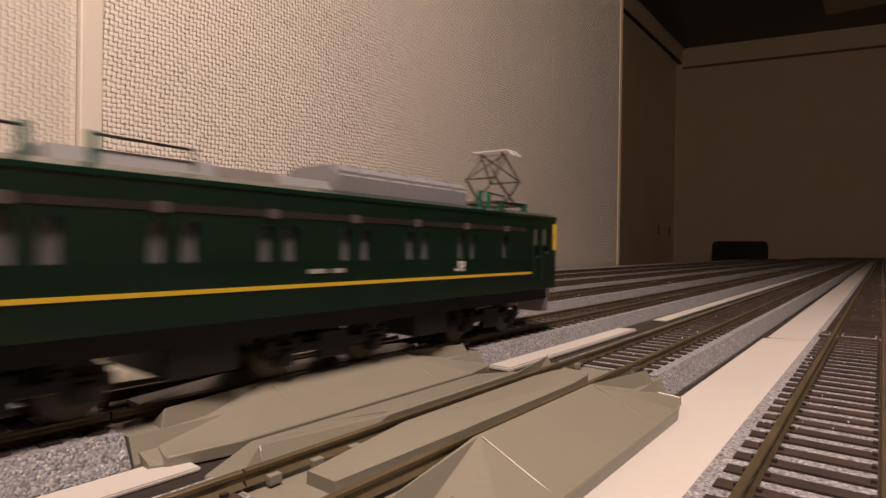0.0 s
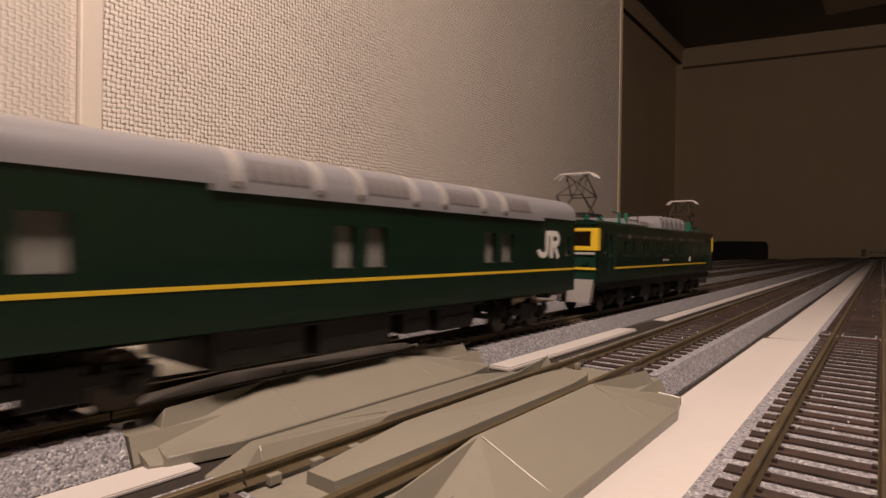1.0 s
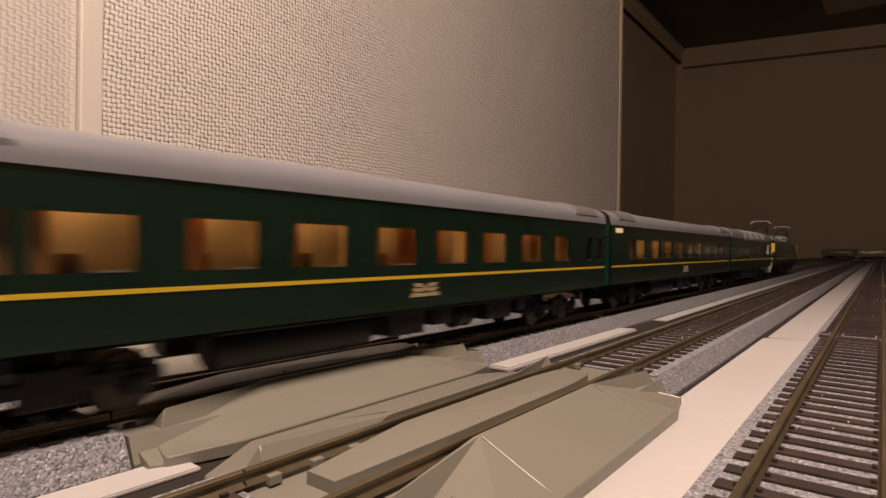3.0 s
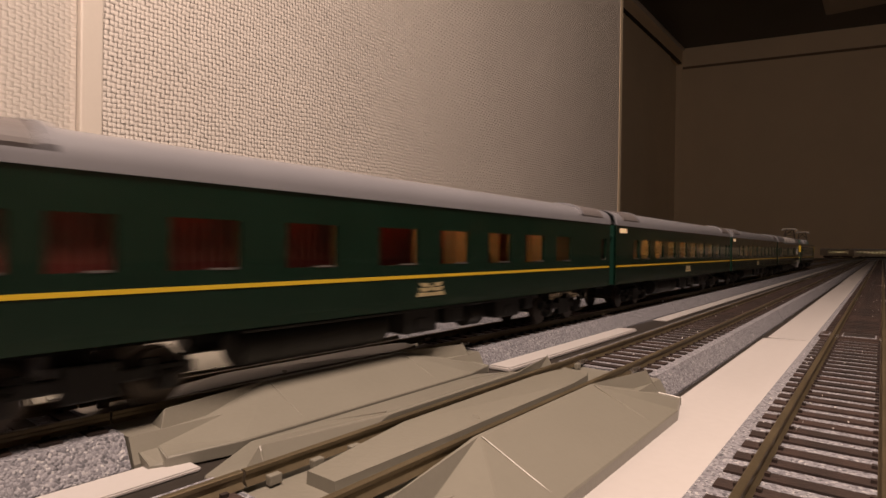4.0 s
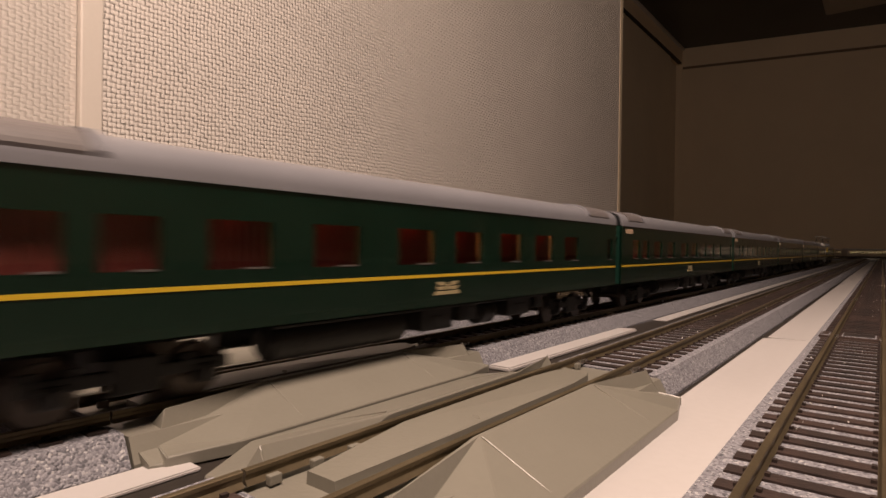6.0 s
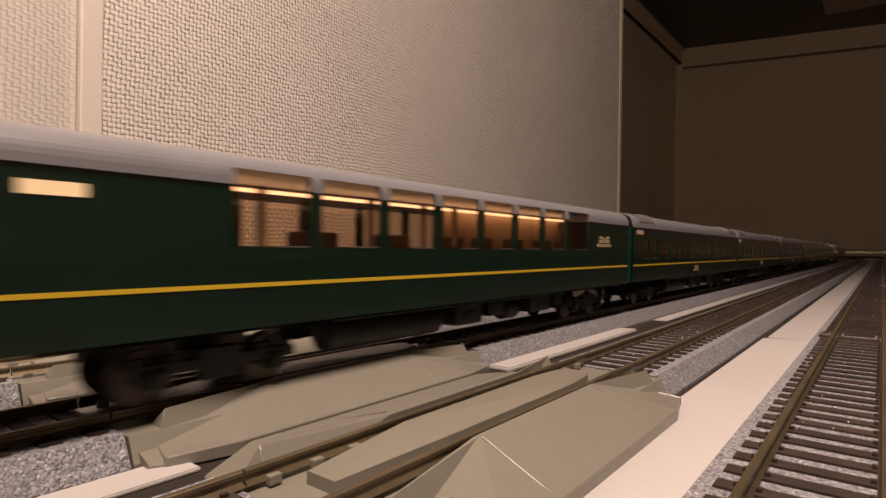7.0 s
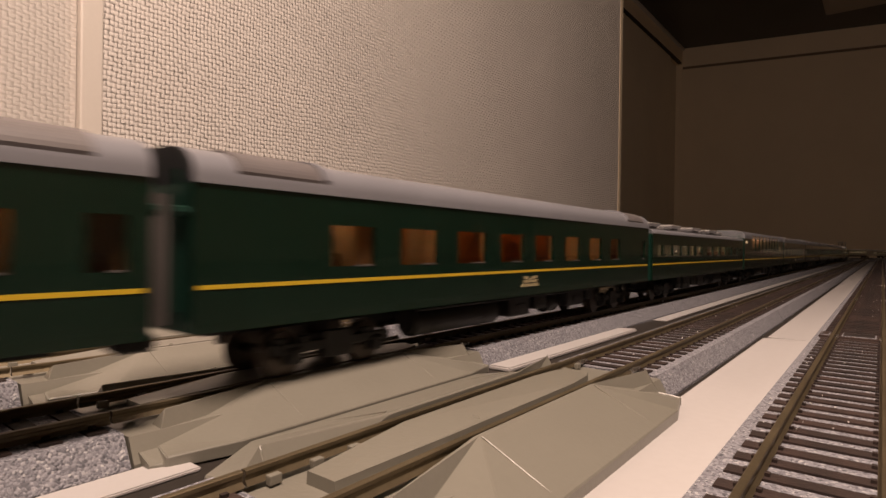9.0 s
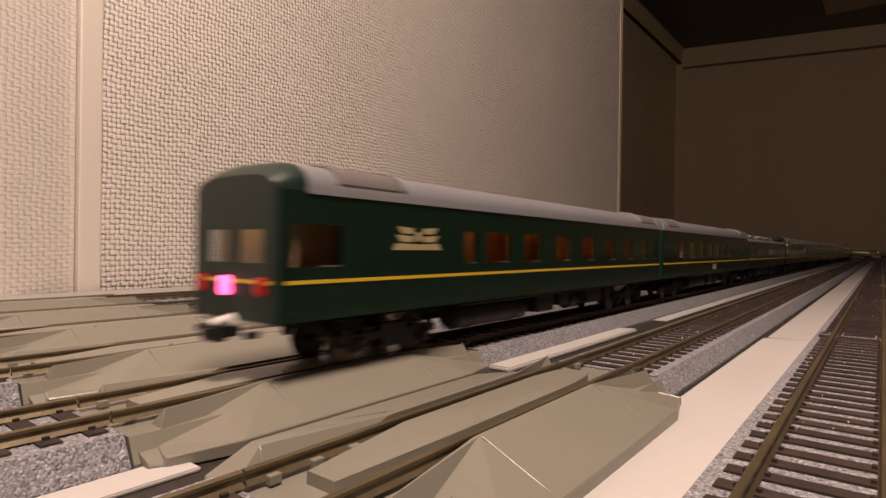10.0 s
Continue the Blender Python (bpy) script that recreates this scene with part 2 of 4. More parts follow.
bm = bmesh.new()
box(bm, -1.7, 4.5, 0.0, 0.1, 0.0, CEIL)
w = solid("wall_north", bm, M_PLAIN, "plain beige far wall in shadow", "wall", "structure")
w.matrix_world = pose(CX, NY, 0, 0, 0, NTURN)
bm = bmesh.new()
box(bm, 0.004, 4.4, -0.008, -0.0005, 2.228, 2.246)
w = solid("picture_rail", bm, M_RAILWOOD, "thin brown rail along the far wall", "rail", "structure")
w.matrix_world = pose(CX, NY, 0, 0, 0, NTURN)
bm = bmesh.new()
box(bm, 3.0, 3.1, -3.0, FY, 0.0, CEIL)
solid("wall_east", bm, M_PLAIN, "plain beige wall", "wall", "structure")
# unseen closing wall, darkened in place of an unlit room, for dimmer reflections
bm = bmesh.new()
box(bm, -3.0, 3.0, -3.1, -3.0, 0.0, CEIL)
solid("wall_south", bm, M_WALLDK, "unseen dark brown closing wall", "wall", "structure")
bm = bmesh.new()
box(bm, -3.1, -3.0, -3.0, FY, 0.0, CEIL)
solid("wall_outer", bm, M_PLAIN, "plain beige wall", "wall", "structure")

lightbox = thing("ceiling_lamp", "square pale ceiling lamp, switched off", "lamp", at=(-0.05, 4.10, CEIL))
bm = bmesh.new()
box(bm, -0.28, 0.42, -0.55, 0.55, -0.05, 0.0, 0.02)
part("cover", bm, M_PANEL, lightbox, "pale translucent cover")
bm = bmesh.new()
box(bm, -0.30, 0.44, -0.57, 0.57, -0.02, -0.001)
part("frame", bm, M_CEIL, lightbox, "dark frame")

# ---- table ----
table = thing("layout_table", "long dark table that carries the model railway", "table")
bm = bmesh.new()
box(bm, WX + 0.006, 0.95, -0.75, 2.82, TB - 0.025, TB, 0.002)
box(bm, -0.36, 1.15, 2.8205, 4.30, TB - 0.025, TB, 0.002)
part("tabletop", bm, M_TABLE, table)
for lx, ly in ((-0.42, -0.5), (0.85, -0.5), (-0.42, 2.6), (0.85, 2.6), (-0.30, 4.2), (1.08, 4.2)):
    bm = bmesh.new()
    box(bm, lx - 0.025, lx + 0.025, ly - 0.025, ly + 0.025, 0.0, TB - 0.025, 0.004)
    part("leg", bm, M_TABLE, table)


def board(x0, x1, y0, y1, h=0.002, slant=0.0):
    bm = bmesh.new()
    box(bm, x0, x1, y0, y1, TB, TB + h)
    for v in bm.verts:
        if slant and v.co.y > (y0 + y1) / 2 and v.co.x < (x0 + x1) / 2:
            v.co.y -= slant
    bmesh.ops.bevel(bm, geom=list(bm.edges), offset=min(0.0006, h * 0.3), segments=2, affect="EDGES")
    solid("white_board", bm, M_WHITE, "white board strip lying between the tracks", "board", group="boards between the tracks")


board(-0.0990, -0.0912, -0.30, 0.0510, 0.0008)
board(-0.0985, -0.0905, 0.151, 0.266, 0.0016, 0.003)
board(-0.0412, -0.0232, -0.30, 0.288, 0.0006, 0.004)
board(-0.0400, -0.0232, 0.2885, 0.90, 0.0006)
board(-0.0408, -0.0232, 0.903, 1.15, 0.0006)
board(-0.0405, -0.0232, 1.153, 2.95, 0.0006)
board(-0.0985, -0.0915, 0.315, 2.9, 0.0006)
board(0.0100, 0.045, -0.30, 0.62, 0.0006)
board(0.0100, 0.045, 0.623, 1.4, 0.0006)
board(0.0100, 0.045, 1.403, 2.9, 0.0006)
board(-0.474, -0.373, -0.30, 2.7, 0.0012)

# ---- track ----
GAUGE = 0.0150          # between the rail heads' middles
PITCH_SL = 0.0068
TRACKS = {"r": -0.0066, "a": -0.0600, "b": -0.1165, "c": -0.1725, "d": -0.2285, "e": -0.2845, "f": -0.3405}
RZ = RT - TB
ME = {}


def shared(key, build, material, smooth=False):
    if key not in ME:
        bm = bmesh.new()
        build(bm)
        ME[key] = mesh(key, bm, material, smooth)
    return ME[key]


def child(name, me, parent, at=(0, 0, 0), label=""):
    ob = new(name, me)
    ob.parent = parent
    ob.location = at
    return tagged(ob, label)


def roadbed(bm, n):
    z0 = RZ - 0.0025
    prism(bm, [(-0.0172, 0.0), (0.0172, 0.0), (0.0172, 0.0008), (0.0140, z0), (-0.0140, z0), (-0.0172, 0.0008)], 0.0004, n - 0.0004)


def rail(bm, n):
    w, f = 0.00058, 0.0010
    prism(bm, [(-f, RZ - 0.0021), (f, RZ - 0.0021), (0.0004, RZ - 0.0014), (0.0004, RZ - 0.0009), (w, RZ - 0.0006), (w, RZ - 0.0001), (w - 0.0002, RZ),
               (-w + 0.0002, RZ), (-w, RZ - 0.0001), (-w, RZ - 0.0006), (-0.0004, RZ - 0.0009), (-0.0004, RZ - 0.0014)], 0.0002, n - 0.0002)


def sleeper(bm):
    prism(bm, [(-0.0118, RZ - 0.0030), (0.0118, RZ - 0.0030), (0.0116, RZ - 0.0021), (-0.0116, RZ - 0.0021)], -0.0016, 0.0016)


def joiner(bm):
    box(bm, -0.0014, 0.0014, -0.0035, 0.0035, RZ - 0.0021, RZ - 0.0011, 0.0002)


def section(x, y, n, near):
    t = thing("track_section", "straight track section with grey ballast, brown sleepers and brassy rails", "track", "track sections", at=(x, y, TB))
    key = "%.4f" % n
    child("roadbed", shared("roadbed" + key, lambda bm: roadbed(bm, n), M_BALLAST), t, label="speckled grey moulded ballast")
    for s in (-1, 1):
        child("rail", shared("rail" + key, lambda bm: rail(bm, n), M_RAIL), t, (s * GAUGE / 2, 0, 0), "brassy metal rail")
        child("joiner", shared("joiner", joiner, M_JOINER), t, (s * GAUGE / 2, 0.0, 0), "bright metal rail joiner")
    count = int(n / PITCH_SL)
    step = n / count
    if near:
        for i in range(count):
            child("sleeper", shared("sleeper", sleeper, M_SLEEPER), t, (0, (i + 0.5) * step, 0))
    else:
        def row(bm):
            for i in range(count):
                y = (i + 0.5) * step
                box(bm, -0.0117, 0.0117, y - 0.0016, y + 0.0016, RZ - 0.0030, RZ - 0.0021)
        tagged(child("sleeper_strip", shared("sleepers" + key, row, M_SLEEPER), t), kind="stuff")

    def clips(bm):
        for i in range(count):
            for s in (-1, 1):
                for q in (-1, 1):
                    cx = s * GAUGE / 2 + q * 0.0014
                    box(bm, cx - 0.00035, cx + 0.00035, (i + 0.5) * step - 0.0005, (i + 0.5) * step + 0.0005, RZ - 0.0022, RZ - 0.0016)
    if near:
        tagged(child("rail_clip", shared("clips" + key, clips, M_SLEEPER), t), kind="stuff")
    return t


SEC = 0.2125
RR0, RR1 = 0.0435, 0.150     # the rerailers lie side by side on all six yard tracks


def lay(x, y0, y1, near_to):
    y = y0
    while y < y1 - 0.01:
        section(x, y, SEC, y < near_to)
        y += SEC


lay(TRACKS["r"], 0.2615 - 2 * SEC, 3.05, 0.9)
for key in "abcdef":
    far = 3.05 if key in "ab" else 2.6
    lay(TRACKS[key], RR1, far, 0.75 if key in "ab" else 0.3)
    lay(TRACKS[key], RR0 - 2 * SEC, RR0 - 0.001, 0.05 if key in "abc" else -1)


# the feeder plate sunk between the rails
def feeder():
    t = thing("feeder_plate", "small rounded cover plates between and beside the rails", "cover plate", at=(TRACKS["r"], 0.268, TB))
    for x, k in ((0.0, 1.0), (-0.0106, 0.32), (0.0106, 0.32)):
        for w, h, z, m, nm in ((0.0062, 0.0060, RZ - 0.0016, M_SLEEPER, "plate"), (0.0054, 0.0051, RZ - 0.0014, M_BALLAST, "rim"), (0.0050, 0.0046, RZ - 0.00125, M_SLEEPER, "lid")):
            bm = bmesh.new()
            edge = (0.0062 - w)
            hw = 0.0062 * k - edge * min(1.0, k * 2)
            box(bm, x - hw, x + hw, -h, h, RZ - 0.0028, z, 0.0005)
            part(nm, bm, m, t)


feeder()


def rerailer(x):
    t = thing("rerailer", "grey plastic rerailing ramp plate with sloped wings", "rerailer", "rerailers side by side", at=(x, RR0, TB))
    n = RR1 - RR0
    g = GAUGE / 2
    for s in (-1, 1):
        for yy in (0.004, 0.0115, 0.019, 0.0265, n - 0.020, n - 0.012, n - 0.004):
            bm = bmesh.new()
            box(bm, s * g - s * 0.0015 - 0.0006, s * g - s * 0.0015 + 0.0006, yy - 0.0010, yy + 0.0010, RZ - 0.0027, RZ - 0.0013, 0.0002)
            part("rail_clip", bm, M_RERAIL, t)
        bm = bmesh.new()
        rail(bm, n)
        ob = part("rail", bm, M_RAIL, t, "brassy metal rail")
        ob.location = (s * g, 0, 0)
    bm = bmesh.new()     # body under the rails
    prism(bm, [(-0.0172, 0.0), (0.0172, 0.0), (0.0172, 0.0012), (0.0150, RZ - 0.0030), (-0.0150, RZ - 0.0030), (-0.0172, 0.0012)], 0.0, n)
    part("base", bm, M_RERAIL, t)
    bm = bmesh.new()     # tongue between the rails, pointed at both ends
    c, top = g - 0.0020, RZ - 0.0001
    pts = [(-0.0030, 0.0072), (0.0030, 0.0072), (c, 0.030), (c, n - 0.030), (c * 0.8, n - 0.021), (0.0028, n - 0.017), (-0.0028, n - 0.017), (-c * 0.8, n - 0.021), (-c, n - 0.030), (-c, 0.030)]
    lo = [bm.verts.new((a, b, RZ - 0.0031)) for a, b in pts]
    hi = [bm.verts.new((a * 0.95, b, top if b > 0.02 else top - 0.0010)) for a, b in pts]
    for i in range(len(pts)):
        j = (i + 1) % len(pts)
        bm.faces.new((lo[i], lo[j], hi[j], hi[i]))
    bm.faces.new(hi), bm.faces.new(lo[::-1])
    part("tongue", bm, M_RERAIL, t)
    for s in (-1, 1):    # the wings: ridge beside the rail, a broad fall outwards, steep funnel faces at both ends
        bm = bmesh.new()
        a = s * (g + 0.0016)
        top = RZ + 0.0004
        out = 0.0242
        spread = 0.0065 if s < 0 else 0.0
        m = 0.1060            # the wing is the same seen from either end
        half = [
            (0.0010, 0.0091, 0.0040, 0.0010, 0.0160, 0.0030, 0.0012, 0.0196, 0.0014),
            (0.0056, 0.0091, 0.0042, 0.0046, 0.0160, 0.0030, 0.0034, 0.0206, 0.0014),
            (0.0068, 0.0136, RZ + 0.0003, 0.0044, 0.0160, 0.0031, 0.0036, 0.0212, 0.0025),
            (0.0305, 0.0091, top, 0.0310, 0.0100, top, 0.0165, out, 0.0028),
        ]
        stations = half + [tuple(m - v if k in (0, 3, 6) else v for k, v in enumerate(r)) for r in half[:1:-1]]
        loops = []
        for yr, xr, zr, ys, xs, zs, yo, xo, zo in stations:
            xo = xo + spread * (xo - 0.0196) / (out - 0.0196)
            loops.append([bm.verts.new(p) for p in ((a, yr, 0.0003), (s * xr, yr, zr), (s * xs, ys, zs), (s * xo, yo, zo), (s * xo, yo, 0.0003))])
        for p, q in zip(loops, loops[1:]):
            for i in range(5):
                j = (i + 1) % 5
                bm.faces.new((p[i], p[j], q[j], q[i]))
        bm.faces.new(loops[0]), bm.faces.new(loops[-1][::-1])
        bmesh.ops.remove_doubles(bm, verts=bm.verts, dist=1e-5)
        bmesh.ops.bevel(bm, geom=list(bm.edges), offset=0.0002, segments=1, affect="EDGES")
        w = part("wing", bm, M_RERAIL, t)
        for yy in (0.0310, m - 0.0310):     # raised seams across the wing
            bm = bmesh.new()
            e = 0.88
            p0 = Vector((s * 0.0104, yy, top))
            p1 = p0.lerp(Vector((s * (out + spread), yy, 0.0026)), e)
            cyl(bm, p0, p1, 0.00015, 6)
            part("seam", bm, M_RERAIL, w)
    return t


for key in "abcdef":
    rerailer(TRACKS[key])


def dust():
    """Pale specks that lie on the sleepers and between the rails."""
    rnd = random.Random(77)
    bm = bmesh.new()
    for key, y0, y1, n in (("r", 0.12, 1.2, 110), ("a", 0.17, 1.2, 90), ("b", 0.17, 0.6, 25)):
        for _ in range(n):
            x = TRACKS[key] + rnd.uniform(-0.0125, 0.0125)
            y = y0 + (y1 - y0) * rnd.random() ** 1.6
            r = rnd.uniform(0.00010, 0.00030)
            m = Matrix.Translation((x, y, RT - 0.0020 + r * 0.3)) @ Euler((rnd.random() * 3, rnd.random() * 3, rnd.random() * 3)).to_matrix().to_4x4() @ Matrix.Diagonal((r, r * 1.6, r * 0.7, 1))
            bmesh.ops.create_cube(bm, size=1.0, matrix=m)
    solid("dust", bm, M_WHITEP, "tiny pale specks of dust on the track", "dust", "stuff")


dust()

# ---- the train: local y runs forward from the rear coupling, z from the rail top ----
HW = 0.0165             # half a body's width
PITCH_CAR, PITCH_VAN, PITCH_LOCO = 0.263, 0.2235, 0.2230
ZS, ZW0, ZW1, ZE = 0.0134, 0.0254, 0.0350, 0.0422


def wheelset(bogie, y, r=0.0052):
    bm = bmesh.new()
    for s in (-1, 1):
        cyl(bm, (s * 0.0066, y, r), (s * 0.0082, y, r), r, 20)
        cyl(bm, (s * 0.0066, y, r), (s * 0.0070, y, r), r + 0.0007, 20)
    cyl(bm, (-0.0066, y, r), (0.0066, y, r), 0.0011, 8)
    part("wheelset", bm, M_WHEEL, bogie, "dull steel wheels on an axle", smooth=True)


def bogie(parent, y, base=0.0260, axles=2):
    bm = bmesh.new()
    for s in (-1, 1):
        x = s * 0.0115
        box(bm, x - 0.0009, x + 0.0009, -base / 2 - 0.005, base / 2 + 0.005, 0.0058, 0.0082, 0.0004)
        box(bm, x - 0.0012, x + 0.0012, -0.0045, 0.0045, 0.0036, 0.0100, 0.0004)
        for i in range(axles):
            ya = -base / 2 + base * i / (axles - 1)
            box(bm, x - 0.0014, x + 0.0014, ya - 0.0021, ya + 0.0021, 0.0034, 0.0072, 0.0005)
            cyl(bm, (x + s * 0.0010, ya, 0.0053), (x + s * 0.0020, ya, 0.0053), 0.0014, 10)
            for q in (-1, 1):
                cyl(bm, (x, ya + q * 0.0032, 0.0060), (x, ya + q * 0.0032, 0.0094), 0.0011, 8)
    box(bm, -0.0115, 0.0115, -0.003, 0.003, 0.0055, 0.0085)
    box(bm, -0.004, 0.004, -0.004, 0.004, 0.0085, 0.0128)
    b = part("bogie", bm, M_BLACK, parent, "black bogie frame")
    b.location = (0, y, 0)
    for i in range(axles):
        wheelset(b, -base / 2 + base * i / (axles - 1))


def coupler(parent, y, way, n=0.008):
    bm = bmesh.new()
    box(bm, -0.0016, 0.0016, min(y, y + way * n), max(y, y + way * n), 0.0095, 0.0118, 0.0003)
    box(bm, -0.0028, 0.0028, y + way * (n - 0.0025) - 0.0013, y + way * (n - 0.0025) + 0.0013, 0.0088, 0.0125, 0.0004)
    part("coupler", bm, M_BLACK, parent)


def arc(hw, ze, zt, n=10, inset=0.0):
    """The roof's outline from one eave over the top to the other."""
    pts = []
    for i in range(n + 1):
        a = math.pi * i / n
        c, s = math.cos(a), math.sin(a)
        x = (hw - inset) * math.copysign(abs(c) ** 0.62, c)
        pts.append((x, ze + (zt - ze) * s ** 0.72))
    return pts


def side_shell(parent, y0, y1, wins, hw, zs, ze, low=None):
    """Both side walls with real openings; wins are (y0, y1, z0, z1) on the seen side, the far side repeats them."""
    bm = bmesh.new()
    for s in (-1, 1):
        xa, xb = sorted((s * hw, s * (hw - 0.0010)))
        y = y0
        for a, b, za, zb in sorted(wins):
            if a > y:
                box(bm, xa, xb, y, a, zs, ze)
            box(bm, xa, xb, a, b, zs, za)
            if zb < ze - 0.0002:
                box(bm, xa, xb, a, b, zb, ze)
            y = b
        box(bm, xa, xb, y, y1, zs, ze)
    box(bm, -hw + 0.001, hw - 0.001, y0 + 0.001, y1 - 0.001, zs, zs + 0.0008)
    bmesh.ops.remove_doubles(bm, verts=bm.verts, dist=1e-6)
    return part("body", bm, M_GREEN, parent, "deep green glossy painted body")


def end_wall(parent, y, way, hw, zs, ze, zt, gang=True):
    bm = bmesh.new()
    prof = [(hw - 0.0004, zs), (hw - 0.0004, ze)] + arc(hw, ze, zt, 20, inset=0.0006)[1:-1] + [(-hw + 0.0004, ze), (-hw + 0.0004, zs)]
    prism(bm, prof, min(y, y - way * 0.001), max(y, y - way * 0.001))
    part("end_wall", bm, M_GREEN_END, parent, "dark teal green end wall")
    if gang:
        bm = bmesh.new()
        for k in range(4):
            w = 0.0072 - 0.0006 * (k % 2)
            ya, yb = y + way * k * 0.00085, y + way * (k + 1) * 0.00085
            box(bm, -w, w, min(ya, yb), max(ya, yb), zs + 0.001, zs + 0.0265 - 0.0006 * (k % 2))
        part("gangway", bm, M_BELLOWS, parent, "grey gangway bellows")
        for s in (-1, 1):
            bm = bmesh.new()
            cyl(bm, (s * (hw - 0.0045), y + way * 0.0008, zs + 0.004), (s * (hw - 0.0045), y + way * 0.0008, ze + 0.002), 0.0005, 6)
            cyl(bm, (s * (hw - 0.0030), y, ze - 0.006), (s * (hw - 0.0030), y + way * 0.0022, ze - 0.006), 0.0012, 8)
            part("jumper", bm, M_GREEN_END, parent)


def roof_shell(parent, y0, y1, hw, ze, zt, material=None, ends=True):
    bm = bmesh.new()
    prism(bm, arc(hw + 0.0003, ze - 0.0005, zt, 28), y0, y1)
    r = part("roof", bm, material or M_ROOF, parent, "plain grey curved roof", smooth=True)
    if ends:
        for y, way in ((y0, 1), (y1, -1)):
            for s in (-1, 1):
                bm = bmesh.new()
                pa = arc(hw + 0.0003, ze - 0.0005, zt, 28)
                seg = [p for p in pa if p[0] * s > 0.0030 and p[1] > ze + 0.0020]
                seg.sort(key=lambda p: p[0] * s)
                out = [(p[0] * 1.012, p[1] + 0.00045) for p in seg]
                ya, yb = sorted((y + way * 0.009, y + way * 0.030))
                prism(bm, out + [(p[0], p[1] - 0.0004) for p in seg[::-1]], ya, yb)
                part("roof_grille", bm, M_ROOF_DK, parent, "darker grey roof grille")
                bm = bmesh.new()
                ya, yb = sorted((y + way * 0.0305, y + way * 0.0325))
                prism(bm, [(p[0] * 1.02, p[1] + 0.0008) for p in seg] + [(p[0], p[1] - 0.0004) for p in seg[::-1]], ya, yb)
                part("roof_rib", bm, M_ROOF, parent)
    return r


def glaze(parent, wins, hw, material, frame_mat=None):
    for a, b, za, zb in wins:
        for s in (1, -1):
            bm = bmesh.new()
            x = s * (hw - 0.0006)
            box(bm, x - 0.0002, x + 0.0002, a, b, za, zb)
            p = part("window_pane", bm, material, parent, "clear glazed train window")
            p.visible_shadow = False
        bm = bmesh.new()
        box(bm, hw - 0.0008, hw + 0.0001, b - (b - a) * 0.45, b - 0.0006, za - 0.00005, za + 0.0003)
        part("window_sill", bm, M_BELLOWS, parent, "thin grey window sill")


def stripe(parent, y0, y1, hw, z=0.0221):
    for s in (-1, 1):
        bm = bmesh.new()
        xa, xb = sorted((s * (hw - 0.0002), s * (hw + 0.00012)))
        box(bm, xa, xb, y0, y1, z - 0.00042, z + 0.00042)
        part("side_line", bm, M_YELLOW, parent, "thin yellow line along the side")


def emblem(parent, y, z, k, hw):
    """Winged crest: three bars a side and a round centre."""
    bm = bmesh.new()
    v = 0.55 * k
    cyl(bm, (hw - 0.0002, y, z + 0.3 * v), (hw + 0.00018, y, z + 0.3 * v), 0.30 * k, 14)
    disc = part("crest", bm, M_GOLD, parent, "pale gold winged crest", smooth=True)
    for s in (-1, 1):
        for dz, l0, l1 in ((1.0, 0.45, 1.9), (0.1, 0.45, 2.0), (-0.8, 0.0, 2.3)):
            bm = bmesh.new()
            wide, slim = (l1, l1 - 0.3) if dz < 0 else (l1 - 0.4, l1)
            q = [(y + s * l0 * k, z + (dz - 0.38) * v), (y + s * wide * k, z + (dz - 0.38) * v), (y + s * slim * k, z + (dz + 0.38) * v), (y + s * l0 * k, z + (dz + 0.25) * v)]
            lo = [bm.verts.new((hw - 0.0002, *p)) for p in q]
            hi = [bm.verts.new((hw + 0.00014, *p)) for p in q]
            for i in range(4):
                bm.faces.new((lo[i], lo[(i + 1) % 4], hi[(i + 1) % 4], hi[i]))
            bm.faces.new(hi), bm.faces.new(lo[::-1])
            part("wing_bar", bm, M_GOLD, disc)


# underfloor gear: kind, start, end (mm along the car), lowest height
GEAR_SLEEPER = (("tank", 70, 114, 0.0042), ("box", 119, 133, 0.0062), ("box", 137, 146, 0.0076), ("tank", 150, 160, 0.0036), ("box", 165, 180, 0.0066), ("box", 184, 190, 0.0082))
GEAR_OTHER = (("box", 58, 66, 0.0060), ("box", 72, 88, 0.0052), ("box", 92, 104, 0.0070), ("box", 109, 124, 0.0058), ("tank", 130, 146, 0.0040), ("tank", 156, 184, 0.0042))
GEAR_VAN = (("box", 62, 84, 0.0052), ("box", 88, 112, 0.0048), ("box", 117, 128, 0.0064), ("box", 132, 150, 0.0056))


